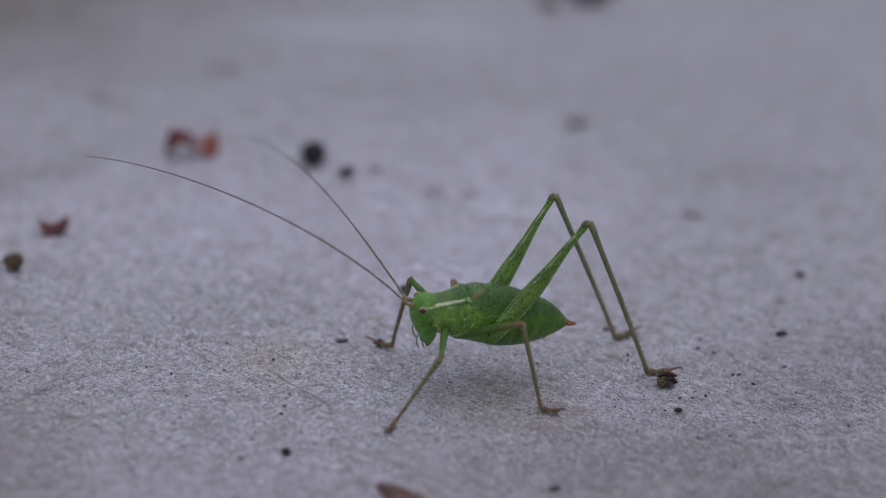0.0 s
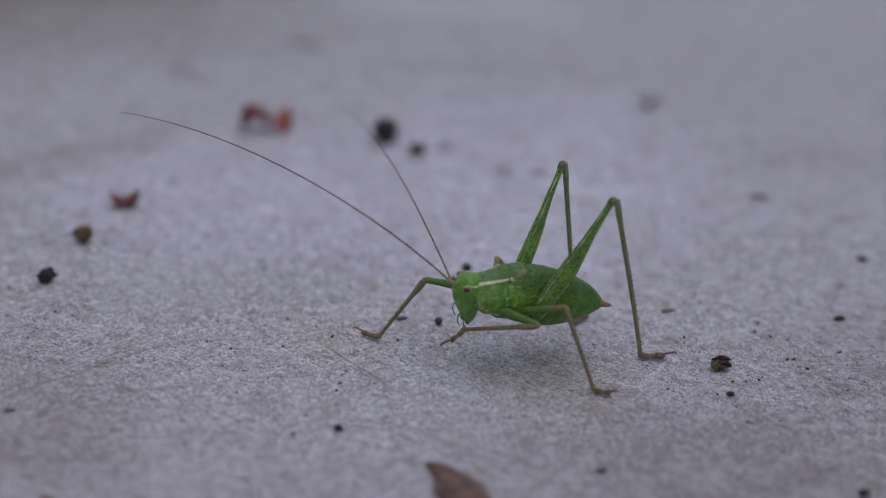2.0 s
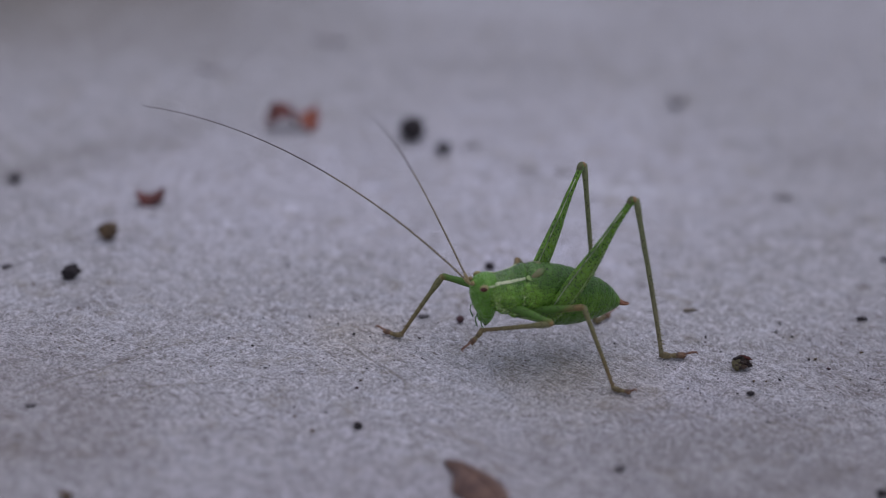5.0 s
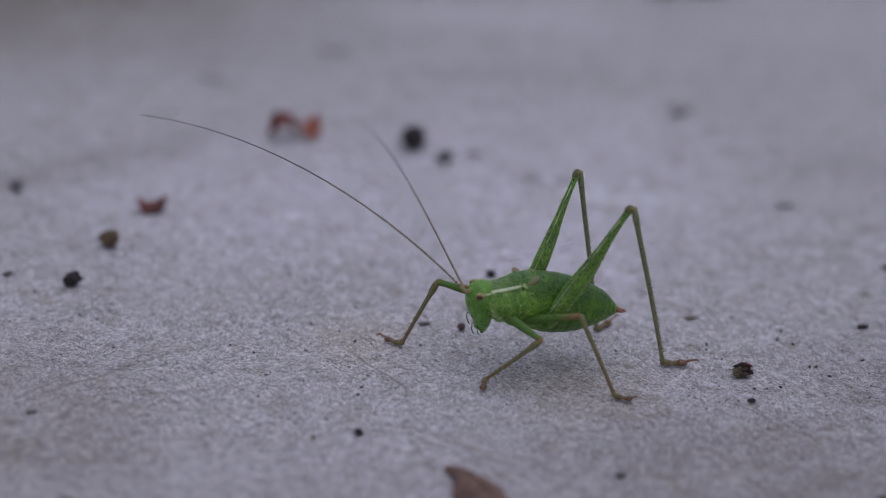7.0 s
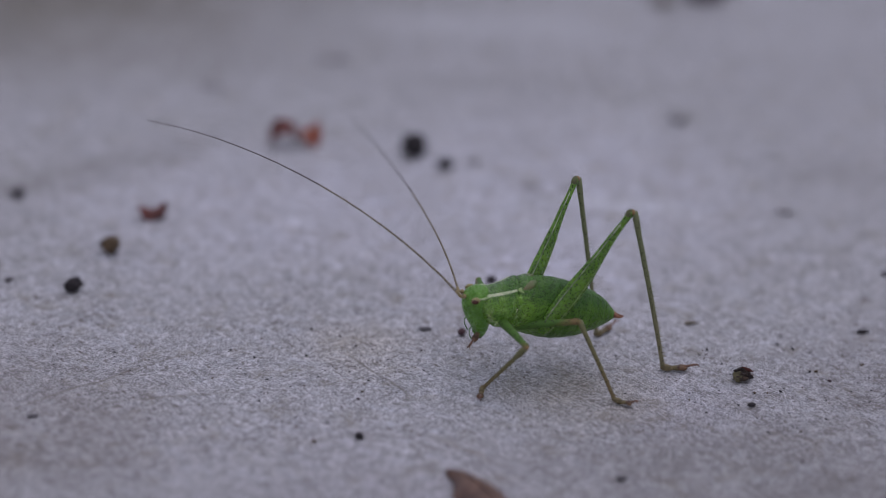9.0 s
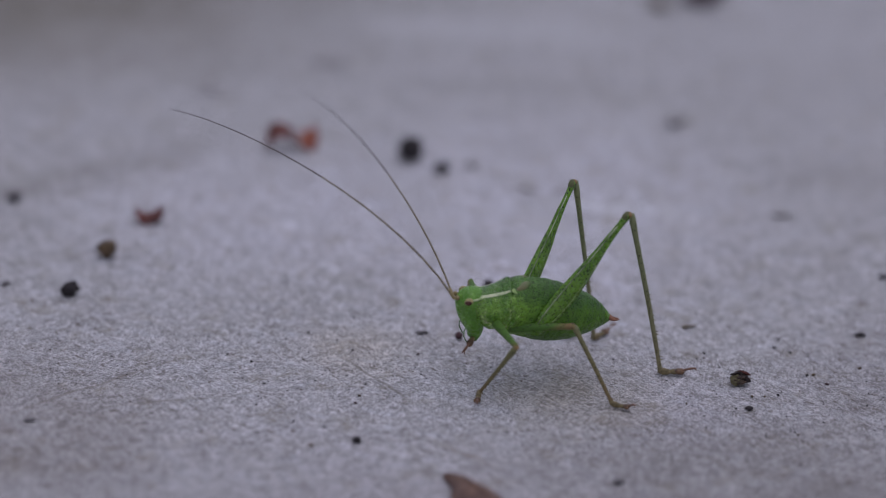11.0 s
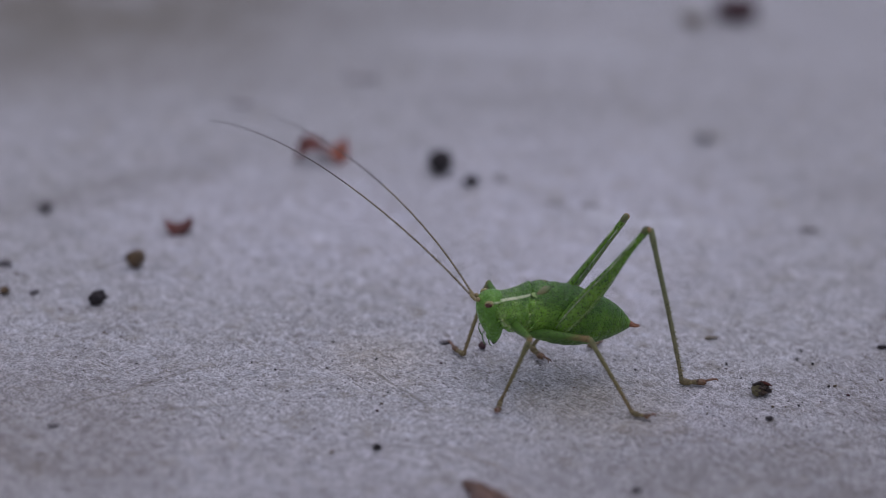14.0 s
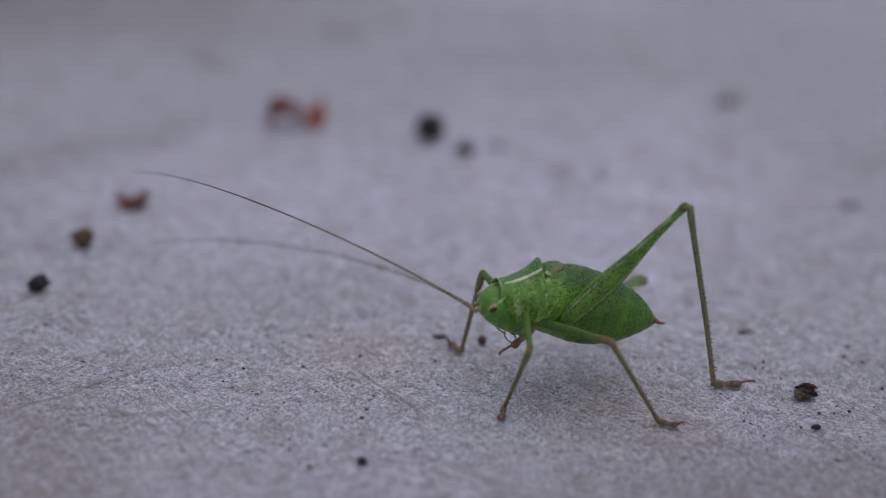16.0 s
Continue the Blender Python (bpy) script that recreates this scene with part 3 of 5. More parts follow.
def build_trunk(cricket):
    # abdomen with ten soft segments
    bm = bmesh.new()
    rings = []
    edges = [0.6, -0.5, -1.6, -2.7, -3.7, -4.7, -5.6, -6.4, -7.1, -7.7, -8.35]
    for a, b in zip(edges, edges[1:]):
        for u in (0.0, 0.12, 0.4, 0.7, 0.93):
            bulge = 1.0 + 0.016 * math.sin(math.pi * min(1.0, u * 1.05)) - (0.012 if u == 0.0 else 0.0)
            rings.append(trunk_ring(a + (b - a) * u, bulge))
    rings.append(trunk_ring(-8.35, 1.0))
    skin_rings(bm, rings)
    abdomen = part("abdomen", bm, skin, cricket, "speckled green segmented abdomen")
    # thorax below the shield
    bm = bmesh.new()
    rings = []
    for k in range(17):
        x = 3.9 - 3.7 * k / 16
        fold = 1.0 + 0.025 * math.sin(k * 1.55)
        rings.append(trunk_ring(x, 0.98 * fold))
    skin_rings(bm, rings)
    for v in bm.verts:
        p = v.co
        v.co += Vector((0, p.y, p.z)).normalized() * (0.22 * noise.noise(p * 1.1) + 0.09 * noise.noise(p * 2.6))
    part("thorax", bm, pleura_mat, cricket, "pale green lumpy side of the thorax")
    # neck shield
    pronotum = part("pronotum", shell(4.15, 1.25, radians(-18), radians(198), 1.06, 22, 0.05, lift=0.24), shield_mat, cricket, "green saddle-shaped neck shield")
    # pale rim along its front edge
    pts = [Vector(p) + Vector((0.02, 0, 0)) for p in trunk_ring(4.12, 1.055, 26, radians(-12), radians(192), False)]
    part("rim", tube(pts, [0.045] * 26, 6), rim_mat, pronotum, "thin pale rim of the neck shield")
    # two plates behind it
    part("back_plate", shell(1.5, -0.45, radians(-8), radians(188), 0.995, 14, -0.01, hump=0.27), shield_mat, cricket, "green lobed plate behind the neck shield")
    for side in (1, -1):
        # pale stripe along each edge of the shield
        bm = bmesh.new()
        rows = []
        for k in range(13):
            u = k / 12
            x = 3.85 - 2.58 * u
            rise = 57 + 3 * u + 4 * math.sin(u * math.pi)
            mid = radians(rise if side > 0 else 192 - rise)
            wide = radians(3.6 + 2.6 * math.sin(u * math.pi) - 0.8 * u)
            grow = 1.066 + 0.055 * u ** 3 + 0.030 * u ** 6
            ring = []
            for a, g in ((mid - wide, grow - 0.02), (mid - wide * 0.6, grow + 0.012), (mid + wide * 0.6, grow + 0.012), (mid + wide, grow - 0.02)):
                ring.append(trunk_ring(x, g, 2, a, a + 0.01, False)[0])
            rows.append([bm.verts.new(p) for p in ring])
        for p, q in zip(rows, rows[1:]):
            for j in range(3):
                bm.faces.new((p[j], p[j + 1], q[j + 1], q[j]))
        part("stripe", bm, stripe_mat, pronotum, "cream stripe along the neck shield")
        # wing pad: a thin oval lobe that hugs the body
        bm = bmesh.new()
        rows = []
        for k in range(13):
            u = k / 12
            x = 1.05 - 1.45 * u
            half = radians(13) * math.sqrt(max(0.02, 1 - (2 * u - 1) ** 2)) * (0.75 + 0.35 * u)
            tilt = 60 + 15 * u
            mid = radians(tilt if side > 0 else 180 - tilt)
            ring = []
            for j in range(9):
                v = j / 8 * 2 - 1
                ring.append(trunk_ring(x, 1.0 + 0.085 * math.sqrt(1 - v * v) * math.sin(math.pi * (0.12 + 0.76 * u)), 2, mid + v * half, mid + v * half + 0.01, False)[0])
            rows.append([bm.verts.new(p) for p in ring])
        for p, q in zip(rows, rows[1:]):
            for j in range(8):
                bm.faces.new((p[j], p[j + 1], q[j + 1], q[j]))
        bmesh.ops.holes_fill(bm, edges=bm.edges)
        part("wing_pad", bm, pad_mat, cricket, "small grey-brown wing pad")
        # pale blotch behind the stripe
        bm = ball(0.30, (0, 0, 0), (2.0, 0.9, 0.08), 3)
        mid = radians(58 if side > 0 else 122)
        seat = Vector(trunk_ring(0.60, 1.01, 2, mid, mid + 0.01, False)[0])
        out = Vector((0, math.cos(mid), math.sin(mid)))
        turn = Vector((0, 0, 1)).rotation_difference(out).to_matrix()
        for v in bm.verts:
            v.co = turn @ v.co + seat
        part("blotch", bm, blotch_mat, cricket, "pale yellow-green blotch")
        # cerci
        part("cercus", tube([(-8.1, side * 0.14, -0.20), (-8.45, side * 0.18, -0.27), (-8.8, side * 0.16, -0.36), (-9.08, side * 0.12, -0.36), (-9.3, side * 0.08, -0.28)],
                            [0.26, 0.19, 0.12, 0.08, 0.03], 8), cercus_mat, abdomen, "red-brown cercus")
        # glossy folds down the side of the thorax
        for x, hi, lo, r in ((2.9, 20, -38, 0.16), (1.9, 24, -44, 0.20), (0.9, 20, -46, 0.18), (0.1, 10, -40, 0.15)):
            pts, radii = [], []
            for k in range(9):
                u = k / 8
                a = radians(hi + (lo - hi) * u)
                q = trunk_ring(x + 0.5 * u + 0.15 * math.sin(3 * u + x), 0.985, 2, a if side > 0 else math.pi - a, (a if side > 0 else math.pi - a) + 0.01, False)[0]
                pts.append(q)
                radii.append(r * (0.35 + 0.75 * math.sin(math.pi * (0.1 + 0.8 * u))))
            part("side_fold", tube(pts, radii, 8), pleura_mat, cricket)
        # leg roots
        for kind, (x, y, z) in (("coxa", (2.35, 0.72, -1.55)), ("coxa", (0.75, 0.80, -2.0)), ("coxa", (-1.7, 1.45, -0.95))):
            part(kind, ball(0.60, (x, y * side, z), (1.15, 0.75, 1.0), 3), pleura_mat, cricket)
    part("tail_plate", ball(0.30, (-8.35, 0, -0.25), (1.1, 1.0, 0.8), 2), cercus_mat, abdomen, "brown tip of the abdomen")
    return abdomen, pronotum


# Rows from the mouth up: height, middle ahead, half depth, half width, all from the neck.
SKULL = [(-3.6, -1.08, 0.22, 0.36), (-3.2, -0.98, 0.46, 0.62), (-2.45, -0.64, 0.86, 0.96), (-1.55, -0.24, 1.16, 1.20), (-0.7, 0.08, 1.25, 1.26),
         (0.10, 0.24, 1.20, 1.20), (0.60, 0.22, 0.98, 0.95), (0.95, 0.14, 0.66, 0.62), (1.12, 0.08, 0.24, 0.24)]


def build_head(cricket):
    bm = bmesh.new()
    rings = []
    for k in range(31):
        z = -3.6 + 4.72 * k / 30
        xc, rx, ry = spline(SKULL, z)
        ring = []
        for j in range(32):
            a = 2 * math.pi * j / 32
            s, c = math.sin(a), math.cos(a)
            ring.append((xc + c * max(rx, 0.1), s * max(ry, 0.1) * (1.0 - 0.08 * max(0, c)), z))
        rings.append(ring)
    skin_rings(bm, rings)
    head = part("head", bm, face_mat, cricket, "smooth green head with a steep face")
    for side in (1, -1):
        eye = part("eye", ball(0.28, (0.72, side * 1.06, 0.27), (1.10, 0.66, 0.86), 3), eye_mat, head, "small red-brown eye")
        part("eye_rim", ball(0.375, (0.67, side * 0.99, 0.30), (1.05, 0.5, 0.90), 3), eye_rim_mat, eye)
        part("eye_stripe", tube([(0.55, side * 0.98, 0.44), (0.15, side * 1.02, 0.56), (-0.3, side * 0.93, 0.68), (-0.6, side * 0.80, 0.76)], [0.05, 0.10, 0.11, 0.08], 6), stripe_mat, head)
        part("socket", ball(0.21, (1.50, side * 0.34, 0.24), (0.9, 1, 1), 2), scape_mat, head, "tan antenna socket")
        part("mandible", ball(0.30, (-1.08, side * 0.20, -3.46), (0.7, 0.7, 1.0), 2), mouth_mat, head, "dark mandible")
        part("palp", tube([(0.18, side * 0.66, -2.35), (0.30, side * 0.78, -2.60), (0.20, side * 0.80, -3.05), (-0.06, side * 0.74, -3.42), (-0.22, side * 0.68, -3.62)],
                          [0.055, 0.060, 0.050, 0.055, 0.045], 7), palp_mat, head, "thin pale green jointed palp")
        part("palp", tube([(-0.55, side * 0.42, -3.05), (-0.50, side * 0.52, -3.35), (-0.70, side * 0.48, -3.68), (-0.92, side * 0.42, -3.82)],
                          [0.055, 0.05, 0.055, 0.04], 7), palp_mat, head, "thin pale green jointed palp")
    part("upper_lip", ball(0.40, (-0.62, 0, -3.12), (0.7, 1.0, 0.9), 2), face_mat, head)
    return head


def build_leg(kind, side, cricket):
    thigh, shin = LEGS[kind]
    # thigh
    if kind == "hind":
        table = [(-1.45, 0.34, 0.24), (-0.7, 0.60, 0.36), (0.4, 0.78, 0.44), (1.8, 0.86, 0.46), (3.2, 0.82, 0.44), (4.8, 0.68, 0.38), (6.4, 0.50, 0.32), (8.2, 0.35, 0.26), (10.0, 0.28, 0.23), (thigh, 0.33, 0.25)]
    else:
        table = [(0.0, 0.40, 0.32), (thigh * 0.25, 0.40, 0.31), (thigh * 0.6, 0.33, 0.26), (thigh * 0.92, 0.26, 0.22), (thigh, 0.28, 0.23)]
    bm = bmesh.new()
    rings = []
    root = table[0][0]
    for k in range(29):
        x = root + (thigh - root) * k / 28
        h, w = spline(table, x)
        droop = -0.12 * math.sin(math.pi * min(1, max(0, x) / thigh * 1.3)) if kind == "hind" else 0.0
        ring = []
        for j in range(14):
            a = 2 * math.pi * j / 14
            ridge = 1.0 + 0.06 * math.cos(4 * a)
            ring.append((x, math.cos(a) * w * ridge, math.sin(a) * h * ridge + droop))
        rings.append(ring)
    skin_rings(bm, rings)
    add(bm, ball(table[-1][1] * 1.05, (thigh, 0, 0), (0.9, 0.85, 1.0), 2))
    femur = part(kind + "_femur", bm, femur_mat if kind == "hind" else femur_small_mat, cricket,
                 "thick speckled green hind thigh" if kind == "hind" else "")
    part("knee_joint", ball(0.32 if kind == "hind" else 0.25, (thigh + 0.12, 0, -0.06), (0.9, 0.95, 0.9), 2), joint_mat, femur, "orange-brown knee")
    if kind == "hind":
        part("knee_cap", ball(0.31, (thigh - 0.10, 0, 0.10), (1.5, 0.9, 0.95), 2), cap_mat, femur, "dark brown knee cap")
    if kind == "hind":
        def ridge(level, start, reach, r, material, label, face):
            pts = []
            for k in range(18):
                x = start + (reach - start) * k / 17
                h, w = spline(table, x)
                a = math.asin(level)
                bend = 1.0 + 0.06 * math.cos(4 * a)
                pts.append((x, face * math.cos(a) * w * bend * 1.02, level * h * bend - 0.12 * math.sin(math.pi * min(1, max(0, x) / thigh * 1.3))))
            part("ridge", tube(pts, [r] * 18, 6), material, femur, label)

        for face in (1, -1):
            ridge(0.80, -0.6, 9.6, 0.040, ridge_mat, "ridge along the upper edge of the thigh with painted broken white glints", face)
            ridge(-0.62, -1.0, 6.0, 0.050, thigh_line_mat, "pale green ridge along the lower edge of the thigh", face)
    # shin, with spines
    bm = bmesh.new()
    r0, r1 = (0.24, 0.17) if kind == "hind" else (0.21, 0.15)
    rings = []
    for k in range(21):
        u = k / 20
        r = r0 + (r1 - r0) * u + 0.05 * math.exp(-((u - 0.06) / 0.05) ** 2) + 0.05 * math.exp(-((1 - u) / 0.04) ** 2)
        if kind == "fore":
            r += 0.09 * math.exp(-((u - 0.14) / 0.08) ** 2)
        bow = (0.18 * math.sin(math.pi * u) + 0.36 * (1 - u) ** 3) * (1 if kind == "hind" else 0.35)
        rings.append([(shin * u, math.cos(a) * r * 0.9, math.sin(a) * r + bow) for a in (2 * math.pi * j / 10 for j in range(10))])
    skin_rings(bm, rings)
    rnd = random.Random(len(kind) * 7 + side)
    count = 26 if kind == "hind" else 9
    for k in range(count):
        u = (0.12 if kind == "hind" else 0.2) + 0.84 * k / count
        for y in (0.13, -0.13):
            x = shin * u + rnd.uniform(-0.12, 0.12)
            z = (r0 + (r1 - r0) * u) * 0.85 + (0.18 * math.sin(math.pi * u) if kind == "hind" else 0.06)
            tall = 0.21 if kind == "hind" else 0.08
            add(bm, tube([(x, y * 0.8, z - 0.06), (x + 0.07, y * 1.1, z + tall * 0.5), (x + 0.13, y * 1.3, z + tall)], [0.05, 0.036, 0.010], 4))
    tibia = part(kind + "_tibia", bm, tibia_hind_mat if kind == "hind" else tibia_small_mat, cricket,
                 "long thin spiny hind shin" if kind == "hind" else "")
    if kind == "fore":
        part("ear", ball(0.16, (shin * 0.14, 0.17 * side, 0.05), (1.8, 0.5, 0.9), 2), mouth_mat, tibia, "dark oval ear slit")
    # foot: three pads, a long last joint and two claws
    size = 1.0 if kind == "hind" else 0.8
    foot = part(kind + "_tarsus", tube([(-0.16, 0, 0.08), (0.1, 0, 0.0), (0.35, 0, -0.04), (0.7, 0, -0.08)], [0.22 * size, 0.29 * size, 0.30 * size, 0.24 * size], 10), tarsus_base_mat, cricket, "brown padded foot")
    x = 0.5 * size
    for k in range(3):
        r = (0.24, 0.25, 0.29)[k] * size
        bm = ball(r, (x + 0.12 * size, 0, -0.07 + 0.03 * k), (1.35, 1.05 + 0.25 * (k == 2), 0.85), 3)
        for v in bm.verts:
            v.co *= 1 + 0.16 * noise.noise(v.co * 5 + Vector((k, side, 0)))
        part("pad", bm, tarsus_mat if k == 2 else tarsus_base_mat, foot)
        x += 0.46 * size
    reach = 0.45 * size if kind == "mid" else size
    part("last_joint", tube([(x - 0.25, 0, 0.05), (x + 0.2 * reach, 0, 0.16), (x + 0.65 * reach, 0, 0.28), (x + 0.95 * reach, 0, 0.30)], [0.11, 0.09, 0.10, 0.09], 7), claw_mat, foot)
    for y in (1, -1):
        end = x + 0.9 * reach
        part("claw", tube([(end, y * 0.05, 0.30), (end + 0.12 * size, y * 0.10, 0.30), (end + 0.2 * size, y * 0.13, 0.20), (end + 0.2 * size, y * 0.13, 0.10)],
                          [0.06, 0.05, 0.035, 0.01], 5), claw_mat, foot)
    return femur, tibia, foot


def build_antenna(side, cricket):
    base = part("antenna", tube([(-0.15, 0, 0), (0.0, 0, 0), (0.35, 0, 0), (0.6, 0, 0)], [0.11, 0.15, 0.14, 0.10], 10), scape_mat, cricket, "long thin brown antenna, ringed near its base")
    long = ANTENNA / PIECES
    pieces = []
    for k in range(PIECES):
        r = [0.060 * (1 - u) ** 1.1 + 0.025 + 0.008 * (1 - u) for u in (k / PIECES, (k + 0.5) / PIECES, (k + 1) / PIECES)]
        bm = tube([(-0.03, 0, 0), (long * 0.5, 0, 0), (long + 0.03, 0, 0)], r, 8)
        pieces.append(part("antenna_piece", bm, antenna_mat if k < 7 else antenna_tip_mat, base))
    return base, pieces


cricket = tagged(new("bush_cricket"), "speckled green bush-cricket nymph with long brown antennae on pale ground", "cricket")
abdomen, pronotum = build_trunk(cricket)
head = build_head(cricket)
legs = {(kind, side): build_leg(kind, side, cricket) for kind in LEGS for side in (1, -1)}
antennae = {side: build_antenna(side, cricket) for side in (1, -1)}
cam.data.dof.focus_object = legs["mid", -1][0]  # the root of the far mid thigh


# ---- crumbs, husks and flakes on the ground ----
def crumb(name, label, category, at, r, scale, material, seed, turn=0, rough=0.35, fine=0.1, group=""):
    ob = link(name, lump(r, scale, seed, rough, 3, fine), material)
    ob.matrix_basis = pose((at[0] + 0.42 * r * scale[2]) * MM, (at[1] - 2.05 * r * scale[2]) * MM, 0, 0, 0, turn)
    return tagged(ob, label, category, group)


def curled_flake(name, label, at, long, wide, arch, material, seed, turn, tip=None, lean=0.0):
    """A dry flake bent into an arch or a cup, with thickness and torn edges."""
    bm = bmesh.new()
    n, m = 18, 8
    top, low = [], []
    for i in range(n):
        u = i / (n - 1) * 2 - 1
        a, b = [], []
        for j in range(m):
            v = j / (m - 1) * 2 - 1
            edge = 1 - 0.5 * abs(u) ** 3 + 0.22 * noise.noise((u * 2.4, v * 0.4 + seed, seed))
            x = long / 2 * math.sin(u * 1.25) / math.sin(1.25) * (1 + 0.06 * noise.noise((v * 2, seed, 0)))
            z = arch * (1 - u * u) if arch > 0 else -arch * u * u
            z += 0.18 * wide * noise.noise((u * 2 + seed, v * 1.5, 0)) + lean * v
            p = Vector((x, v * wide / 2 * edge, z))
            a.append(bm.verts.new(p))
            b.append(bm.verts.new(p - Vector((0.05 * u, 0.04, 0.30))))
        top.append(a)
        low.append(b)
    for i in range(n - 1):
        for j in range(m - 1):
            bm.faces.new((top[i][j], top[i + 1][j], top[i + 1][j + 1], top[i][j + 1]))
            bm.faces.new((low[i][j + 1], low[i + 1][j + 1], low[i + 1][j], low[i][j]))
        for j in (0, m - 1):
            bm.faces.new((top[i][j], top[i + 1][j], low[i + 1][j], low[i][j]))
    for i in (0, n - 1):
        for j in range(m - 1):
            bm.faces.new((top[i][j], top[i][j + 1], low[i][j + 1], low[i][j]))
    least = min(v.co.z for v in bm.verts)
    for v in bm.verts:
        v.co.z -= least + 0.05
    ob = link(name, bm, material)
    ob.matrix_basis = pose((at[0] + 0.22 * abs(arch)) * MM, (at[1] - 1.05 * abs(arch)) * MM, 0, 0, 0, turn)
    return tagged(ob, label, "dry flake")


def seed_husk():
    thing = tagged(new("seed_husk"), "small cracked dark brown seed husk with a tan side", "seed husk")

    def lobe(name, r, scale, seed, material, at, turn, lean, label="", rough=0.5, fine=0.3, level=3):
        bm = lump(r, scale, seed, rough, level, fine)
        for v in bm.verts:
            v.co = Matrix.Rotation(radians(turn), 3, "Z") @ Matrix.Rotation(radians(lean), 3, "X") @ v.co + Vector(at)
        low = min(v.co.z for v in bm.verts)
        for v in bm.verts:
            v.co.z += max(0.0, -0.06 - low)
        part(name, bm, material, thing, label, smooth=False)

    lobe("husk", 0.74, (1.0, 0.8, 0.70), 4.2, husk_mat, (0, 0, -0.05), 0, 0, "", 0.45, 0.3, 4)
    lobe("shell_side", 0.44, (0.95, 0.55, 1.15), 6.1, husk_tan, (-0.42, -0.42, 0.02), -25, -12, "tan-green side of the husk", 0.35, 0.2)
    lobe("flap", 0.34, (1.5, 0.30, 0.70), 9.0, husk_dark, (-0.42, -0.12, 0.88), 20, 35, "dark pointed flap")
    lobe("flap", 0.34, (1.6, 0.30, 0.60), 10.0, red_flake, (0.36, 0.02, 0.82), -30, 28, "red-brown torn flap")
    lobe("scale", 0.32, (1.2, 0.40, 0.8), 11.0, husk_dark, (0.52, -0.38, 0.30), -40, 10)
    lobe("scale", 0.28, (1.2, 0.35, 0.7), 12.0, husk_mat, (0.08, -0.56, 0.22), 8, 20)
    part("cavity", ball(0.34, (0.02, -0.22, 0.72), (1.1, 0.7, 0.5), 2), husk_dark, thing)
    thing.matrix_basis = pose(43.8 * MM, -18.9 * MM, 0, 0, 0, 20)


def dry_leaf():
    """A pointed bud scale of a dry leaf, keeled along its middle."""
    thing = tagged(new("dry_leaf"), "pointed dry brown leaf scale lying on the slab", "leaf")
    bm = bmesh.new()
    n, m = 24, 11
    top, low = [], []
    for i in range(n):
        u = i / (n - 1)
        wide = spline([(0, 0.25), (0.08, 0.55), (0.17, 0.85), (0.30, 2.1), (0.45, 3.6), (0.65, 3.5), (0.85, 2.0), (1.0, 0.3)], u)[0]
        a, b = [], []
        for j in range(m):
            v = j / (m - 1) * 2 - 1
            z = 0.5 + 1.25 * math.sin(math.pi * u * 0.9) * (1 - abs(v) ** 1.6) + 0.15 * noise.noise((u * 5, v * 2, 4))
            y = v * wide / 2 * (1 + 0.08 * noise.noise((u * 6, v, 1)))
            a.append(bm.verts.new((u * 9.0, y, z)))
            b.append(bm.verts.new((u * 9.0, y, z - 0.3)))
        top.append(a)
        low.append(b)
    for i in range(n - 1):
        for j in range(m - 1):
            bm.faces.new((top[i][j], top[i + 1][j], top[i + 1][j + 1], top[i][j + 1]))
            bm.faces.new((low[i][j + 1], low[i + 1][j + 1], low[i + 1][j], low[i][j]))
        for j in (0, m - 1):
            bm.faces.new((top[i][j], top[i + 1][j], low[i + 1][j], low[i][j]))
    for i in (0, n - 1):
        for j in range(m - 1):
            bm.faces.new((top[i][j], top[i][j + 1], low[i][j + 1], low[i][j]))
    least = min(v.co.z for v in bm.verts)
    for v in bm.verts:
        v.co.z -= least + 0.05
    part("blade", bm, leaf_mat, thing)
    part("midrib", tube([(u * 9.0, 0, 0.36 + 1.25 * math.sin(math.pi * u * 0.9)) for u in (0.02, 0.2, 0.4, 0.6, 0.8, 0.97)], [0.1, 0.14, 0.16, 0.16, 0.14, 0.1], 6), leaf_mat, thing)
    thing.matrix_basis = pose(24.0 * MM, -41.5 * MM, 0, 0, 0, -46)


seed_husk()
dry_leaf()
curled_flake("curled_flake", "dark rusty-red dry flake curled into an arch", (-6.0, 19.3), 2.9, 1.9, 1.45, red_flake, 1.0, 24, lean=0.35)
curled_flake("curled_flake", "orange-red dry flake leaning up", (-3.6, 19.7), 2.1, 1.8, -1.0, orange_flake, 2.0, 40, lean=0.5)
curled_flake("curled_flake", "small rusty-brown flake curled into a cup", (-12.7, -1.3), 2.6, 1.3, -1.0, red_flake, 3.0, 24, lean=0.25)
crumb("dropping", "round almost black dropping", "dropping", (6.3, 21.4), 1.2, (1.0, 1.0, 0.95), dark_crumb, 1.1, 0, 0.2)
crumb("crumb", "dark grey crumb beside a round dropping", "crumb", (10.2, 17.9), 0.66, (1.15, 0.8, 0.75), dark_crumb, 2.2, 30)
crumb("crumb", "small faint pale grey crumb", "crumb", (12.7, 19.6), 0.6, (1, 0.9, 0.5), pale_crumb, 3.3)
crumb("crumb", "angular black crumb on the slab", "crumb", (-14.5, -17.9), 0.64, (1.15, 0.75, 0.8), dark_crumb, 4.4, 35, 0.8, 0.25)
fuzzy = crumb("crumb", "brown crumb with a wisp of fibre", "crumb", (-13.9, -9.2), 0.74, (1.0, 0.9, 0.95), brown_crumb, 5.5, 10, 0.8, 0.3)
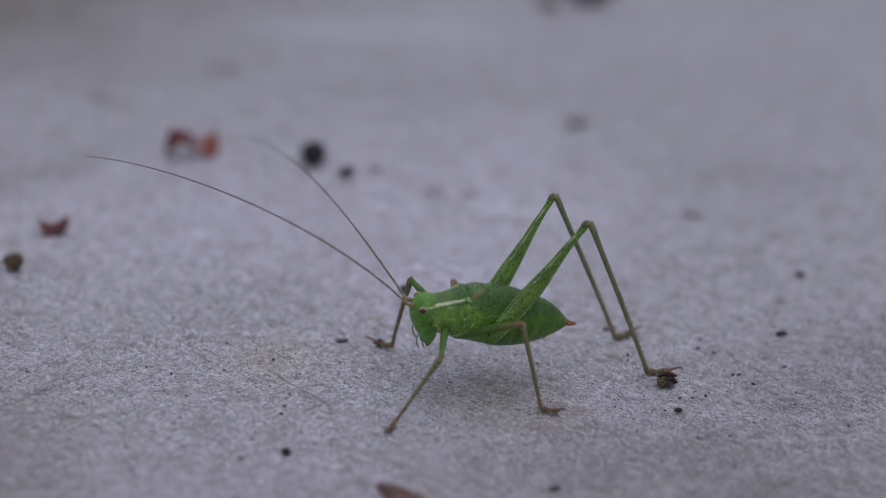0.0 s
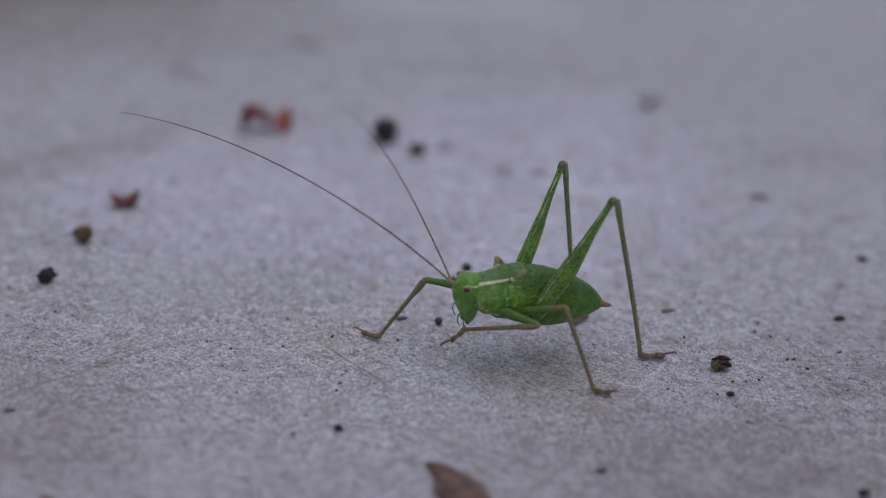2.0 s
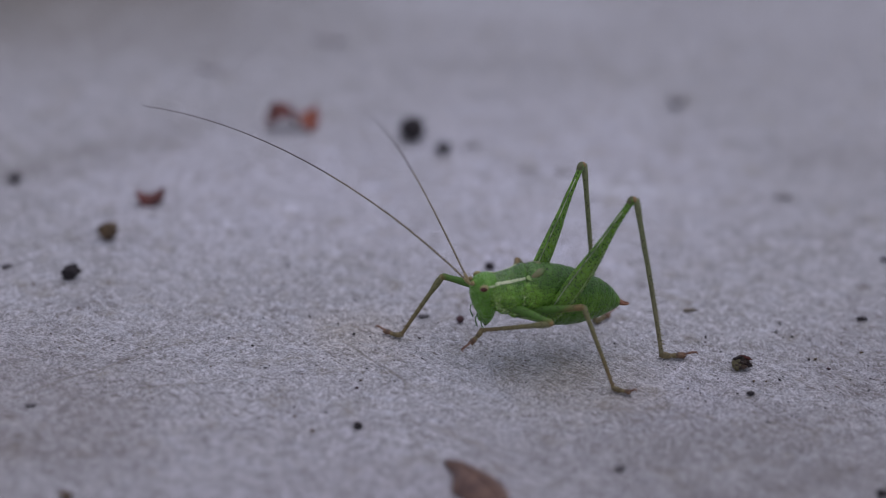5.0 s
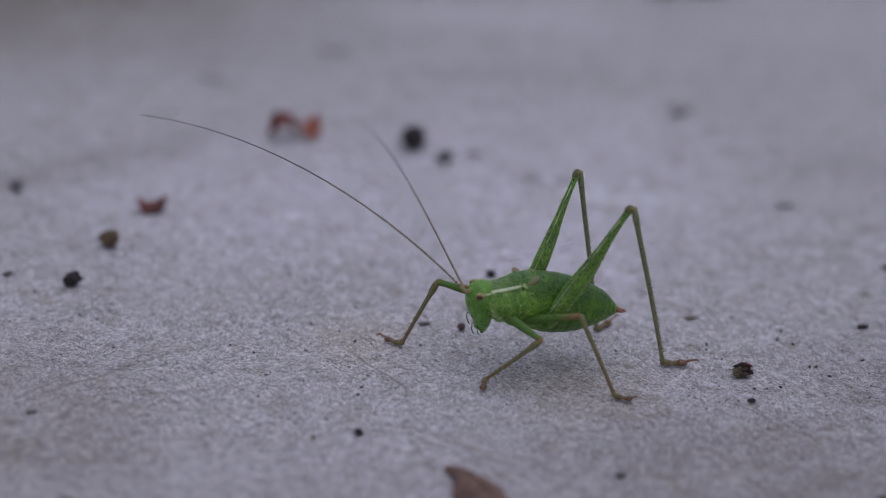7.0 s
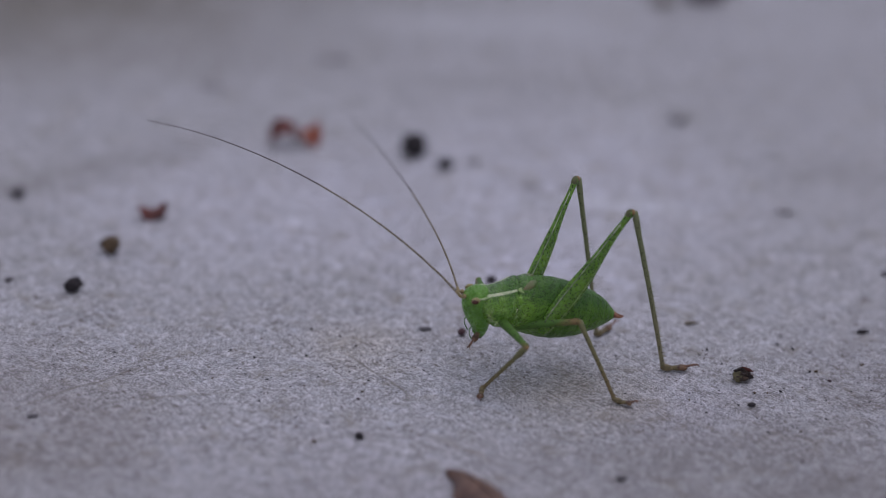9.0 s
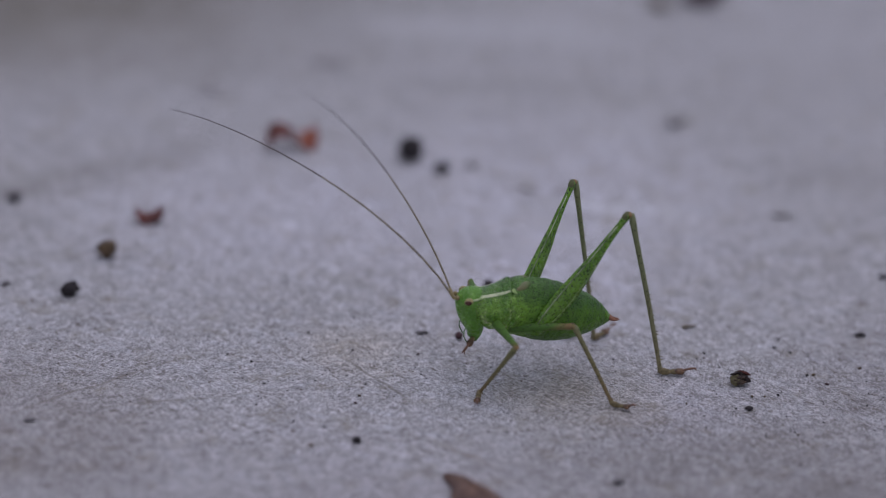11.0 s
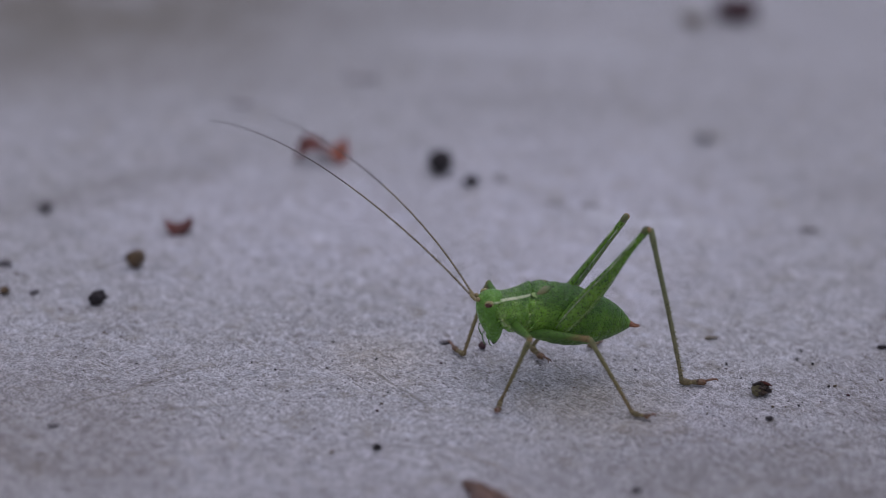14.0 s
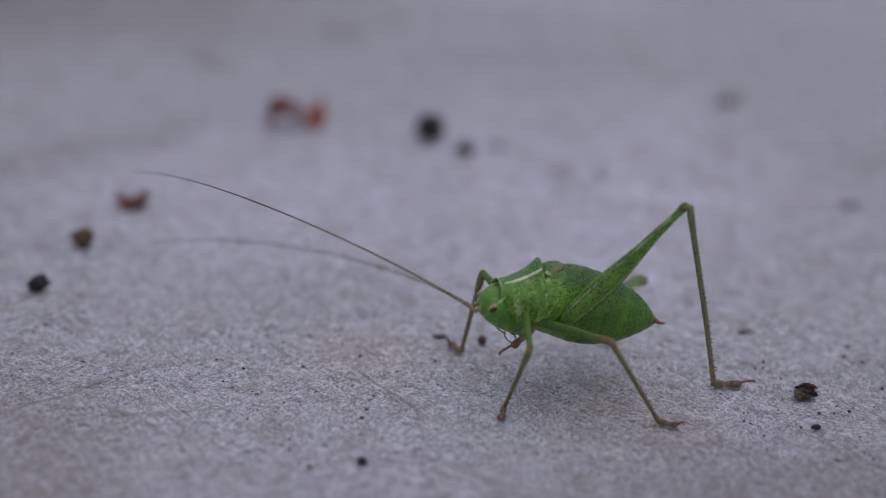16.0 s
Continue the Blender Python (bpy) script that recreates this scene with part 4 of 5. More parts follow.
part("fibre", tube([(-0.4, 0, 0.6), (-1.1, 0.1, 0.7), (-1.7, -0.1, 0.5), (-2.2, 0.0, 0.75)], [0.09, 0.06, 0.05, 0.02], 5), grey_crumb, fuzzy)
crumb("crumb", "grey crumb far back on the slab", "crumb", (-25.9, -0.5), 0.65, (1, 1, 0.7), grey_crumb, 6.6)
crumb("crumb", "grey crumb far back on the slab", "crumb", (29.6, 36.6), 0.9, (1, 1, 0.6), pale_crumb, 7.7)
crumb("crumb", "flat grey crumb far back on the slab", "crumb", (-16.7, 31.0), 1.1, (1.2, 1, 0.22), pale_crumb, 8.8)
crumb("crumb", "flat grey crumb far back on the slab", "crumb", (-7.5, 42.4), 1.4, (1.3, 1, 0.22), pale_crumb, 9.9)
crumb("crumb", "flat grey crumb far back on the slab", "crumb", (42.7, 17.0), 0.7, (1.2, 0.9, 0.4), pale_crumb, 10.1)
crumb("crumb", "dark crumb far back on the slab", "crumb", (53.3, 5.8), 0.42, (1.1, 0.9, 0.6), grey_crumb, 11.2)
crumb("crumb", "brown crumb far back on the slab", "crumb", (22.5, 69.5), 1.1, (1.0, 0.9, 0.6), stain_mat, 12.3)
crumb("crumb", "large dark red-brown crumb far back on the slab", "crumb", (26.5, 74.1), 1.9, (1.2, 0.9, 0.7), purple_crumb, 13.4)
crumb("speck", "small rectangular black speck of grit", "speck", (45.2, -23.0), 0.31, (1.1, 0.75, 0.5), dark_crumb, 14.5, 30, 0.2)
crumb("speck", "small flat dark speck of grit", "speck", (52.5, -6.7), 0.40, (1.4, 0.6, 0.4), dark_crumb, 15.6, 25)
crumb("bead", "tiny round purple-brown seed", "seed", (19.6, -16.8), 0.34, (1, 1, 1), purple_crumb, 16.7, 0, 0.08, 0.03)
crumb("crumb", "small round dark crumb", "crumb", (19.8, -5.9), 0.42, (1, 1, 0.8), dark_crumb, 17.8)
crumb("flake", "small flat grey flake", "flake", (16.5, -17.2), 0.34, (1.4, 0.7, 0.3), grey_crumb, 18.9, 25, 0.7, 0.4)
crumb("speck", "small black speck of grit", "speck", (15.9, -37.3), 0.36, (1, 0.9, 0.7), dark_crumb, 19.1)
crumb("speck", "small dark brown speck of grit", "speck", (12.7, -39.2), 0.20, (1, 0.9, 0.6), brown_crumb, 20.2)
crumb("speck", "small black speck of grit", "speck", (37.1, -38.3), 0.36, (1.2, 0.8, 0.5), grey_crumb, 21.3, 30)
crumb("speck", "small flat dark speck of grit", "speck", (-9.8, -41.6), 0.34, (1.4, 0.6, 0.3), grey_crumb, 22.4, 30)
crumb("speck", "small dark speck of grit", "speck", (-20.3, -18.1), 0.30, (1.2, 0.8, 0.4), grey_crumb, 23.5)
crumb("crumb", "small rounded tan-brown crumb", "crumb", (-2.4, -54.2), 0.52, (1, 0.9, 0.6), brown_crumb, 24.6)
crumb("speck", "small black speck of grit", "speck", (57.2, -36.4), 0.42, (1.2, 0.9, 0.6), dark_crumb, 25.7)
crumb("crust", "thin patch of tan crust", "crust", (38.0, -9.5), 0.32, (1.6, 0.45, 0.35), stain_mat, 26.8, 25, 1.2, 0.6)

crumb("crumb", "small rusty-brown crumb on the slab", "crumb", (-22.8, -18.8), 0.42, (1.1, 0.9, 0.8), brown_crumb, 27.9)
crumb("crumb", "small faint pale grey crumb", "crumb", (-24.9, -13.3), 0.50, (1.2, 0.9, 0.5), grey_crumb, 28.1)
crumb("crumb", "small faint pale grey crumb", "crumb", (-20.4, -18.4), 0.30, (1.2, 0.9, 0.5), grey_crumb, 29.2)
crumb("crumb", "flat grey crumb far back on the slab", "crumb", (18.9, 15.7), 0.75, (1.3, 0.9, 0.2), pale_crumb, 30.3)
crumb("crumb", "flat grey crumb far back on the slab", "crumb", (22.1, 16.0), 0.70, (1.3, 0.9, 0.2), pale_crumb, 31.4)


def grit_specks(places, seed):
    """Single specks of grit that can be told apart: x, y and radius."""
    rnd = random.Random(seed)
    shapes = [lump(1.0, (1.3, 0.85, 0.55), 40 + k, 0.5, 2, 0.2) for k in range(4)]
    kinds = []
    for bm, material in zip(shapes, (dark_crumb, brown_crumb, grey_crumb, purple_crumb)):
        ob = link("grit_speck", bm, material)
        kinds.append(ob.data)
        bpy.data.objects.remove(ob)
    for k, (x, y, r) in enumerate(places):
        ob = tagged(new("grit_speck", kinds[rnd.choice((0, 0, 1, 2, 2, 3))]), "tiny dark speck of grit on the slab", "grit", "grit specks on the slab")
        ob.matrix_basis = Matrix.LocRotScale((x * MM, y * MM, 0), Euler((0, 0, rnd.uniform(0, 6.3))), (r * 0.85, r * 0.85, r * 0.85))


grit_specks([(1.9, -25.9, 0.11), (4.2, -26.7, 0.14), (4.3, -29.8, 0.09), (6.3, -30.2, 0.12), (7.3, -20.1, 0.13), (10.0, -20.8, 0.12), (11.7, -22.2, 0.15), (17.1, -21.3, 0.13),
             (14.9, -23.8, 0.09), (16.0, -24.5, 0.08), (18.2, -24.9, 0.09), (12.4, -26.9, 0.10), (10.4, -27.3, 0.08), (8.2, -25.1, 0.09), (5.8, -21.8, 0.10), (6.7, -34.0, 0.11),
             (14.3, -30.1, 0.14), (14.3, -31.4, 0.15), (10.3, -35.9, 0.14), (1.4, -28.4, 0.10), (3.4, -29.0, 0.09), (13.1, -22.3, 0.10)], 3)
grit_specks([(40.2, -14.2, 0.16), (40.3, -15.1, 0.10), (41.8, -16.5, 0.10), (40.0, -22.6, 0.09), (40.2, -23.8, 0.12), (41.3, -24.3, 0.09), (45.8, -11.5, 0.19), (47.2, -12.0, 0.18),
             (46.2, -20.7, 0.12), (47.2, -20.1, 0.15), (45.2, -21.0, 0.15), (49.1, -15.8, 0.15), (49.6, -15.6, 0.16), (50.9, -17.0, 0.17), (53.2, -13.3, 0.16), (45.9, -9.8, 0.17),
             (41.9, -25.6, 0.12), (49.0, -26.0, 0.12), (49.7, -26.6, 0.13), (47.2, -27.6, 0.15), (44.2, -23.5, 0.12), (54.5, -19.9, 0.13)], 4)


def fibre_fuzz():
    """Short pale hairs of worn paint that lie on the slab, too many to count."""
    rnd = random.Random(11)
    verts, faces = [], []
    for _ in range(1700):
        x, y = rnd.uniform(-18, 58), rnd.gauss(-24, 10)
        if noise.noise((x * 0.35, y * 0.35, 7.0)) < rnd.uniform(-0.45, 0.25):
            continue
        a, bend = rnd.uniform(0, math.pi), rnd.uniform(-0.9, 0.9)
        long, r = rnd.uniform(0.2, 0.7), rnd.uniform(0.009, 0.016)
        first, n = len(verts), 5
        for k in range(n):
            u = k / (n - 1)
            h = 0.012 + 0.06 * math.sin(math.pi * u) * rnd.random()
            side = Vector((-math.sin(a), math.cos(a), 0))
            for off in (side * r, -side * r, Vector((0, 0, r * 1.4))):
                verts.append(((x + off.x) * MM, (y + off.y) * MM, (h + off.z) * MM))
            x, y, a = x + math.cos(a) * long / n, y + math.sin(a) * long / n, a + bend / n
        for k in range(n - 1):
            for j in range(3):
                p, q = first + 3 * k, j
                faces.append((p + q, p + (q + 1) % 3, p + 3 + (q + 1) % 3, p + 3 + q))
    me = bpy.data.meshes.new("paint_fibres")
    me.from_pydata(verts, [], faces)
    m = Mat("pale_fibre", 0.5)
    isle = m.n.new("ShaderNodeNewGeometry").outputs["Random Per Island"]
    m.colour(m.ramp(isle, [(0.0, (0.40, 0.39, 0.40)), (0.7, (0.60, 0.595, 0.62)), (1.0, (0.82, 0.815, 0.84))]))
    me.materials.append(m.mat)
    tagged(new("paint_fibres", me), "short pale hairs of worn paint lying on the slab", "fibres", kind="stuff")


fibre_fuzz()


def specks():
    """Uncountable dark specks of grit over the slab."""
    rnd = random.Random(5)
    grain = ball(1.0, level=1)
    shape, tris = [v.co.copy() for v in grain.verts], [[v.index for v in f.verts] for f in grain.faces]
    grain.free()
    verts, faces = [], []
    for _ in range(4200):
        x, y = rnd.uniform(-46, 70), rnd.gauss(-16, 21)
        r = 0.028 + 0.07 * rnd.random() ** 2.5 + (0.06 if rnd.random() < 0.03 else 0.0)
        a = rnd.uniform(0, 6.3)
        s = (r * rnd.uniform(0.8, 1.7), r * rnd.uniform(0.6, 1.0), r * rnd.uniform(0.3, 0.7))
        first = len(verts)
        for c in shape:
            k = rnd.uniform(0.8, 1.15)
            px, py, pz = c.x * s[0] * k, c.y * s[1] * k, c.z * s[2] * k
            verts.append(((x + px * math.cos(a) - py * math.sin(a)) * MM, (y + px * math.sin(a) + py * math.cos(a)) * MM, (pz + r * 0.15) * MM))
        faces += [[first + k for k in f] for f in tris]
    me = bpy.data.meshes.new("grit")
    me.from_pydata(verts, [], faces)
    m = Mat("dark_grit", 0.85)
    isle = m.n.new("ShaderNodeNewGeometry").outputs["Random Per Island"]
    m.colour(m.ramp(isle, [(0.0, (0.02, 0.018, 0.022)), (0.6, (0.06, 0.05, 0.05)), (1.0, (0.16, 0.11, 0.08))]))
    me.materials.append(m.mat)
    tagged(new("grit", me), "scattered tiny dark grit specks on the slab", "grit", kind="stuff")


specks()

# ---- what moves ----
body_rows = [
    (0.0, stance(27.93, -22.27, 6.73, -155.3, 12.1, -12.6)),
    (0.5, stance(27.59, -22.40, 6.75, -153.1, 14.8, -13.3)),
    (1.0, stance(26.77, -22.22, 6.52, -149.8, 15.4, -16.7)),
    (1.5, stance(26.61, -22.03, 6.50, -149.0, 16.0, -15.5)),
    (2.0, stance(26.67, -21.95, 6.52, -149.2, 15.3, -12.8)),
    (2.5, stance(26.65, -21.94, 6.45, -149.1, 14.9, -11.3)),
    (3.0, stance(26.67, -22.11, 6.48, -148.7, 14.7, -11.2)),
    (3.5, stance(26.59, -22.10, 6.50, -148.4, 14.8, -11.4)),
    (4.0, stance(26.47, -22.14, 6.49, -148.4, 14.8, -11.0)),
    (6.5, stance(26.24, -22.16, 6.51, -149.0, 14.0, -9.4)),
    (7.0, stance(26.03, -22.39, 6.50, -149.0, 14.0, -11.0)),
    (7.5, stance(25.90, -22.44, 6.45, -148.9, 14.0, -12.7)),
    (8.0, stance(25.78, -22.92, 6.60, -149.1, 14.0, -12.0)),
    (8.5, stance(25.88, -23.28, 6.79, -149.6, 13.7, -10.8)),
    (9.0, stance(25.89, -23.32, 6.89, -149.9, 13.8, -9.9)),
    (11.5, stance(25.53, -23.25, 7.01, -152.2, 13.4, -6.0)),
    (12.0, stance(25.43, -23.02, 6.86, -152.7, 13.2, -6.6)),
    (12.5, stance(25.43, -22.71, 6.75, -152.9, 13.3, -8.3)),
    (13.0, stance(25.26, -22.23, 6.53, -153.3, 13.5, -8.1)),
    (13.5, stance(25.19, -21.89, 6.48, -153.6, 13.7, -7.1)),
    (14.0, stance(25.14, -21.58, 6.66, -153.6, 13.8, -6.9)),
    (14.5, stance(25.12, -21.73, 6.70, -153.5, 14.0, -5.9)),
    (15.0, stance(25.27, -22.14, 6.95, -152.7, 13.9, -2.5)),
    (15.5, stance(25.50, -22.16, 7.22, -151.5, 14.0, 3.6)),
    (16.0, stance(25.61, -22.60, 7.45, -150.3, 13.9, 11.6)),
]
# Ankles on the ground or lifted: seconds, x, y, z in mm.
steps = {
    ("fore", 1): [(0, 23.43, -31.32, 0.35), (1.2, 23.45, -31.44, 0.35), (1.35, 23.4, -29.19, 2.24), (1.5, 23, -25.62, 2.83), (1.7, 23.29, -24.65, 3.45),
        (2.5, 23.29, -24.38, 3.52), (3, 23.73, -25.12, 2.32), (3.5, 24.24, -26.91, 1.29), (3.8, 23.4, -25.39, 2.87), (4, 23.04, -24.86, 3.47),
        (5.2, 23.11, -24.83, 3.34), (6.3, 23.28, -25.51, 2.23), (6.5, 23.28, -25.5, 2.13), (7, 23.73, -26.5, 0.35), (7.6, 23.78, -26.62, 0.35),
        (8.2, 23.65, -27.26, 0.35), (16, 23.64, -27.65, 0.35)],
    ("mid", 1): [(0, 34.41, -26.05, 0.35), (16, 34.42, -26.16, 0.35)],
    ("hind", 1): [(0, 42.11, -17.44, 0.35), (0.3, 41.95, -17.52, 0.5), (0.5, 40.27, -18.41, 0.5), (0.65, 37.54, -19.05, 0.5), (0.8, 37.2, -19.07, 0.35),
        (16, 37.27, -19.24, 0.35)],
    ("fore", -1): [(0, 20.83, -17.89, 0.35), (0.2, 20.91, -22.42, 2.79), (0.5, 18.93, -25.54, 4.41), (0.65, 16.66, -27.1, 3.12), (0.8, 15.46, -22.27, 0.35),
        (1.5, 15.59, -21.76, 0.35), (8, 15.72, -22.02, 0.35), (8.2, 19.31, -25.44, 3.37), (8.35, 22.94, -24.65, 4.88), (12, 22.52, -24.43, 4.5),
        (12.3, 21.47, -24.31, 2.62), (12.5, 20.94, -21.47, 0.4), (12.7, 20.8, -23.58, 2.22), (13, 19.36, -20.07, 0.35), (13.4, 18.64, -19.68, 0.35),
        (16, 18.71, -19.75, 0.35)],
    ("mid", -1): [(0, 29.97, -14.33, 0.35), (0.6, 29.86, -14.32, 0.35), (0.8, 29.49, -15.4, 1.16), (1, 28.71, -14.7, 0.35), (16, 28.52, -14.88, 0.35)],
    ("hind", -1): [(0, 38.83, -11.67, 0.35), (0.7, 38.87, -11.64, 0.35), (0.85, 34.4, -12.43, 0.71), (1, 30.8, -14.56, 0.35), (12.35, 30.78, -14.58, 0.35),
        (12.43, 28.27, -17.64, 1.88), (12.5, 24.91, -17.82, 0.4), (13, 24.95, -17.83, 0.4), (13.5, 24.59, -17.36, 0.4), (14, 23.95, -17.15, 0.58),
        (14.6, 24.09, -17.26, 0.5), (14.8, 24.59, -23.75, 4.8), (15, 24.59, -23.75, 4.89), (15.2, 24.52, -23.77, 5.01), (15.4, 24.64, -23.80, 5.90),
        (15.5, 24.67, -23.87, 5.74), (15.8, 24.77, -24.32, 5.57), (16, 24.88, -24.66, 5.46)],
}
# The turn of each knee about the line from hip to ankle: seconds, degrees.
swivels = {
    ("fore", 1): [(0, -45), (0.5, -41), (1, -44), (1.5, -78), (2, -123), (2.5, -125), (3, -101), (3.5, -70), (4, -117), (6.5, -110), (7, -74), (7.5, -67), (8, -57),
        (8.5, -59), (9, -59), (11.5, -43), (12, -41), (12.5, -35), (13, -33), (13.5, -33), (14, -31), (14.5, -29), (15, -26), (15.5, -32), (16, -32)],
    ("mid", 1): [(0, -8), (0.5, -8), (1, -15), (1.5, -15), (2, -15), (2.5, -15), (3, -15), (3.5, -15), (4, -15), (6.5, -15), (7, -15), (7.5, -15), (8, -15),
        (8.5, -15), (9, -15), (11.5, -15), (12, -15), (12.5, -15), (13, -15), (13.5, -15), (14, -15), (14.5, -15), (15, -10), (15.5, 8), (16, 19)],
    ("hind", 1): [(0, -3), (0.5, 4), (1, 5), (1.5, 3), (2, 2), (2.5, 3), (3, 2), (3.5, 1), (4, 1), (6.5, 2), (7, 2), (7.5, 3), (8, 1), (8.5, 0), (9, 0), (11.5, -1),
        (12, 0), (12.5, 2), (13, 5), (13.5, 4), (14, 6), (14.5, 5), (15, 5), (15.5, 5), (16, 4)],
    ("fore", -1): [(0, 14), (0.5, -8), (1, 36), (1.5, 34), (2, 31), (2.5, 30), (3, 28), (3.5, 28), (4, 24), (6.5, 24), (7, 15), (7.5, 33), (8, 32), (8.4, 140), (12, 140),
        (12.5, 36), (13, 34), (13.5, 40), (14, 44), (14.5, 40), (15, 33), (15.5, 27), (16, 18)],
    ("mid", -1): [(0, -50), (0.5, -51), (1, -49), (1.5, -53), (2, -49), (2.5, -50), (3, -49), (3.5, -49), (4, -49), (6.5, -49), (7, -52), (7.5, -51), (8, -50),
        (8.5, -48), (9, -47), (11.5, -46), (12, -47), (12.5, -44), (13, -48), (13.5, -48), (14, -48), (14.5, -48), (15, -48), (15.5, -48), (16, -44)],
    ("hind", -1): [(0, -9), (0.5, -9), (1, 0), (1.5, -4), (2, -4), (2.5, -3), (3, -3), (3.5, -3), (4, -3), (6.5, -4), (7, -5), (7.5, -4), (8, -5), (8.5, -4), (9, -5),
        (11.5, -5), (12.35, -5), (12.5, 37), (13, 38), (13.5, 48), (14, 54), (16, 54)],
}
# Headings of the feet, in degrees.
headings = {
    ("fore", 1): [(0, -99), (1.2, -99), (2, -157), (2.6, -157), (3.2, -98), (3.6, -98), (4, -157), (6.3, -103), (7, -83), (16, -84)],
    ("mid", 1): [(0, -9), (16, -9)],
    ("hind", 1): [(0, 16), (16, 13)],
    ("fore", -1): [(0, 166), (8, 167), (8.5, 250), (12, 250), (12.7, 157), (13.5, 138), (16, 138)],
    ("mid", -1): [(0, 65), (16, 65)],
    ("hind", -1): [(0, 45), (0.8, 45), (1, 62), (12.35, 62), (12.5, -35), (14.5, -50), (15.2, -110), (16, -150)],
}
# Antennae: seconds, heading and rise at the base, what the middle turns and rises more, heading and rise at the tip.
feelers = {
    1: [(0, 185.5, 41.6, -0.5, -4.2, 139.7, -15.9), (1.5, 184.0, 39.7, -2.5, -1.7, 152.3, -9.7), (3, 172.8, 36.0, -3.7, -0.6, 161.0, -6.0),
        (7, 170.1, 37.7, -3.5, -2.5, 160.7, -6.8), (8, 175.7, 40.7, -0.7, -4.0, 150.4, -7.8), (8.5, 177.0, 39.6, -0.4, -2.0, 151.7, -11.3),
        (9, 175.0, 41.7, -0.2, -3.6, 149.7, -9.5), (11.5, 189.9, 56.5, -0.2, -5.4, 131.3, -15.1), (12.5, 184.5, 49.8, -2.3, -4.1, 132.6, -18.9),
        (13.5, 166.4, 35.9, -6.0, -2.7, 143.5, -11.7), (14.5, 172.8, 43.4, -6.9, -1.7, 143.0, -14.7), (15, 181.7, 44.0, -4.1, -1.1, 139.3, -17.5),
        (15.5, 188.9, 37.5, -7.4, -3.5, 134.9, -19.4), (16, 196.0, 33.8, -8.3, -4.0, 135.6, -20.4)],
    -1: [(0, 129.7, 19.5, -3.4, 0.5, 126.9, -15.0), (1, 127.4, 12.9, -2.0, -2.0, 115.0, -11.7), (1.5, 121.6, 19.1, -3.4, -1.5, 124.4, -11.3),
        (3, 124.9, 23.1, -2.3, -1.2, 118.6, -14.6), (7, 125.2, 19.3, -4.3, -0.7, 121.3, -14.2), (8.5, 118.8, 15.4, 4.5, -1.4, 118.9, -9.0),
        (9, 114.0, 12.3, 7.4, 2.5, 117.3, -7.7), (11.5, 121.9, 21.9, 8.8, 12.2, 125.7, -16.7), (12.5, 134.8, 25.8, 8.5, 6.6, 131.0, -16.4),
        (14.5, 133.2, 22.8, 6.9, 2.9, 133.4, -11.8), (15, 141.4, 26.6, 1.9, 0.9, 143.3, -13.9), (15.5, 130.2, -6.2, -1.1, 6.1, 162.5, -13.0),
        (16, 107.9, -22.6, -0.6, 8.3, 213.2, 2.0)],
}
# The head on the neck: seconds, pitch, roll, drop, ahead.
nods = [(0, 0, 0, 0, 0), (8, 0, 0, 0, 0), (9, -2, 0, 0, 0), (12, -3, 0, 0, 0), (13, 0, 0, 0, 0), (14.6, 0, 0, 0, 0), (15, 0, 0, 0.2, 0), (15.5, -22, -10, 0.5, 0.1), (16, -32, -18, 0.75, 0.2)]
# The tilt of the neck shield: seconds, degrees.
tilts = [(0, 0), (14.5, 0), (15, -2), (15.5, -4.5), (16, -6.5)]
# The bend of the abdomen: seconds, degrees.
bends = [(0, 0), (14.5, 0), (15, 1), (15.5, 2.5), (16, 4.5)]


def at_time(rows, t):
    """Values of rows (seconds, ...) at t, eased between them."""
    for a, b in zip(rows, rows[1:]):
        if t <= b[0] + 1e-6:
            u = min(1.0, max(0.0, (t - a[0]) / (b[0] - a[0])))
            if b[0] - a[0] < 0.45:
                u = u * u * (3 - 2 * u)
            return [p + (q - p) * u for p, q in zip(a[1:], b[1:])]
    return list(rows[-1][1:])


def body_at(t):
    for (a, p), (b, q) in zip(body_rows, body_rows[1:]):
        if t <= b + 1e-6:
            return p.lerp(q, min(1.0, max(0.0, (t - a) / (b - a))))
    return body_rows[-1][1]


def framed(at, ahead, up):
    """A pose at a point, with x ahead and z as near to up as can be."""
    x = ahead.normalized()
    y = up.cross(x)
    y = y.normalized() if y.length > 1e-6 else x.orthogonal().normalized()
    z = x.cross(y)
    m = Matrix((x, y, z)).transposed().to_4x4()
    m.translation = at
    return m


def hinged(at, ahead, across):
    """A pose at a point, with x ahead and y as near to across as can be."""
    x = ahead.normalized()
    z = x.cross(across).normalized()
    m = Matrix((x, z.cross(x), z)).transposed().to_4x4()
    m.translation = at
    return m


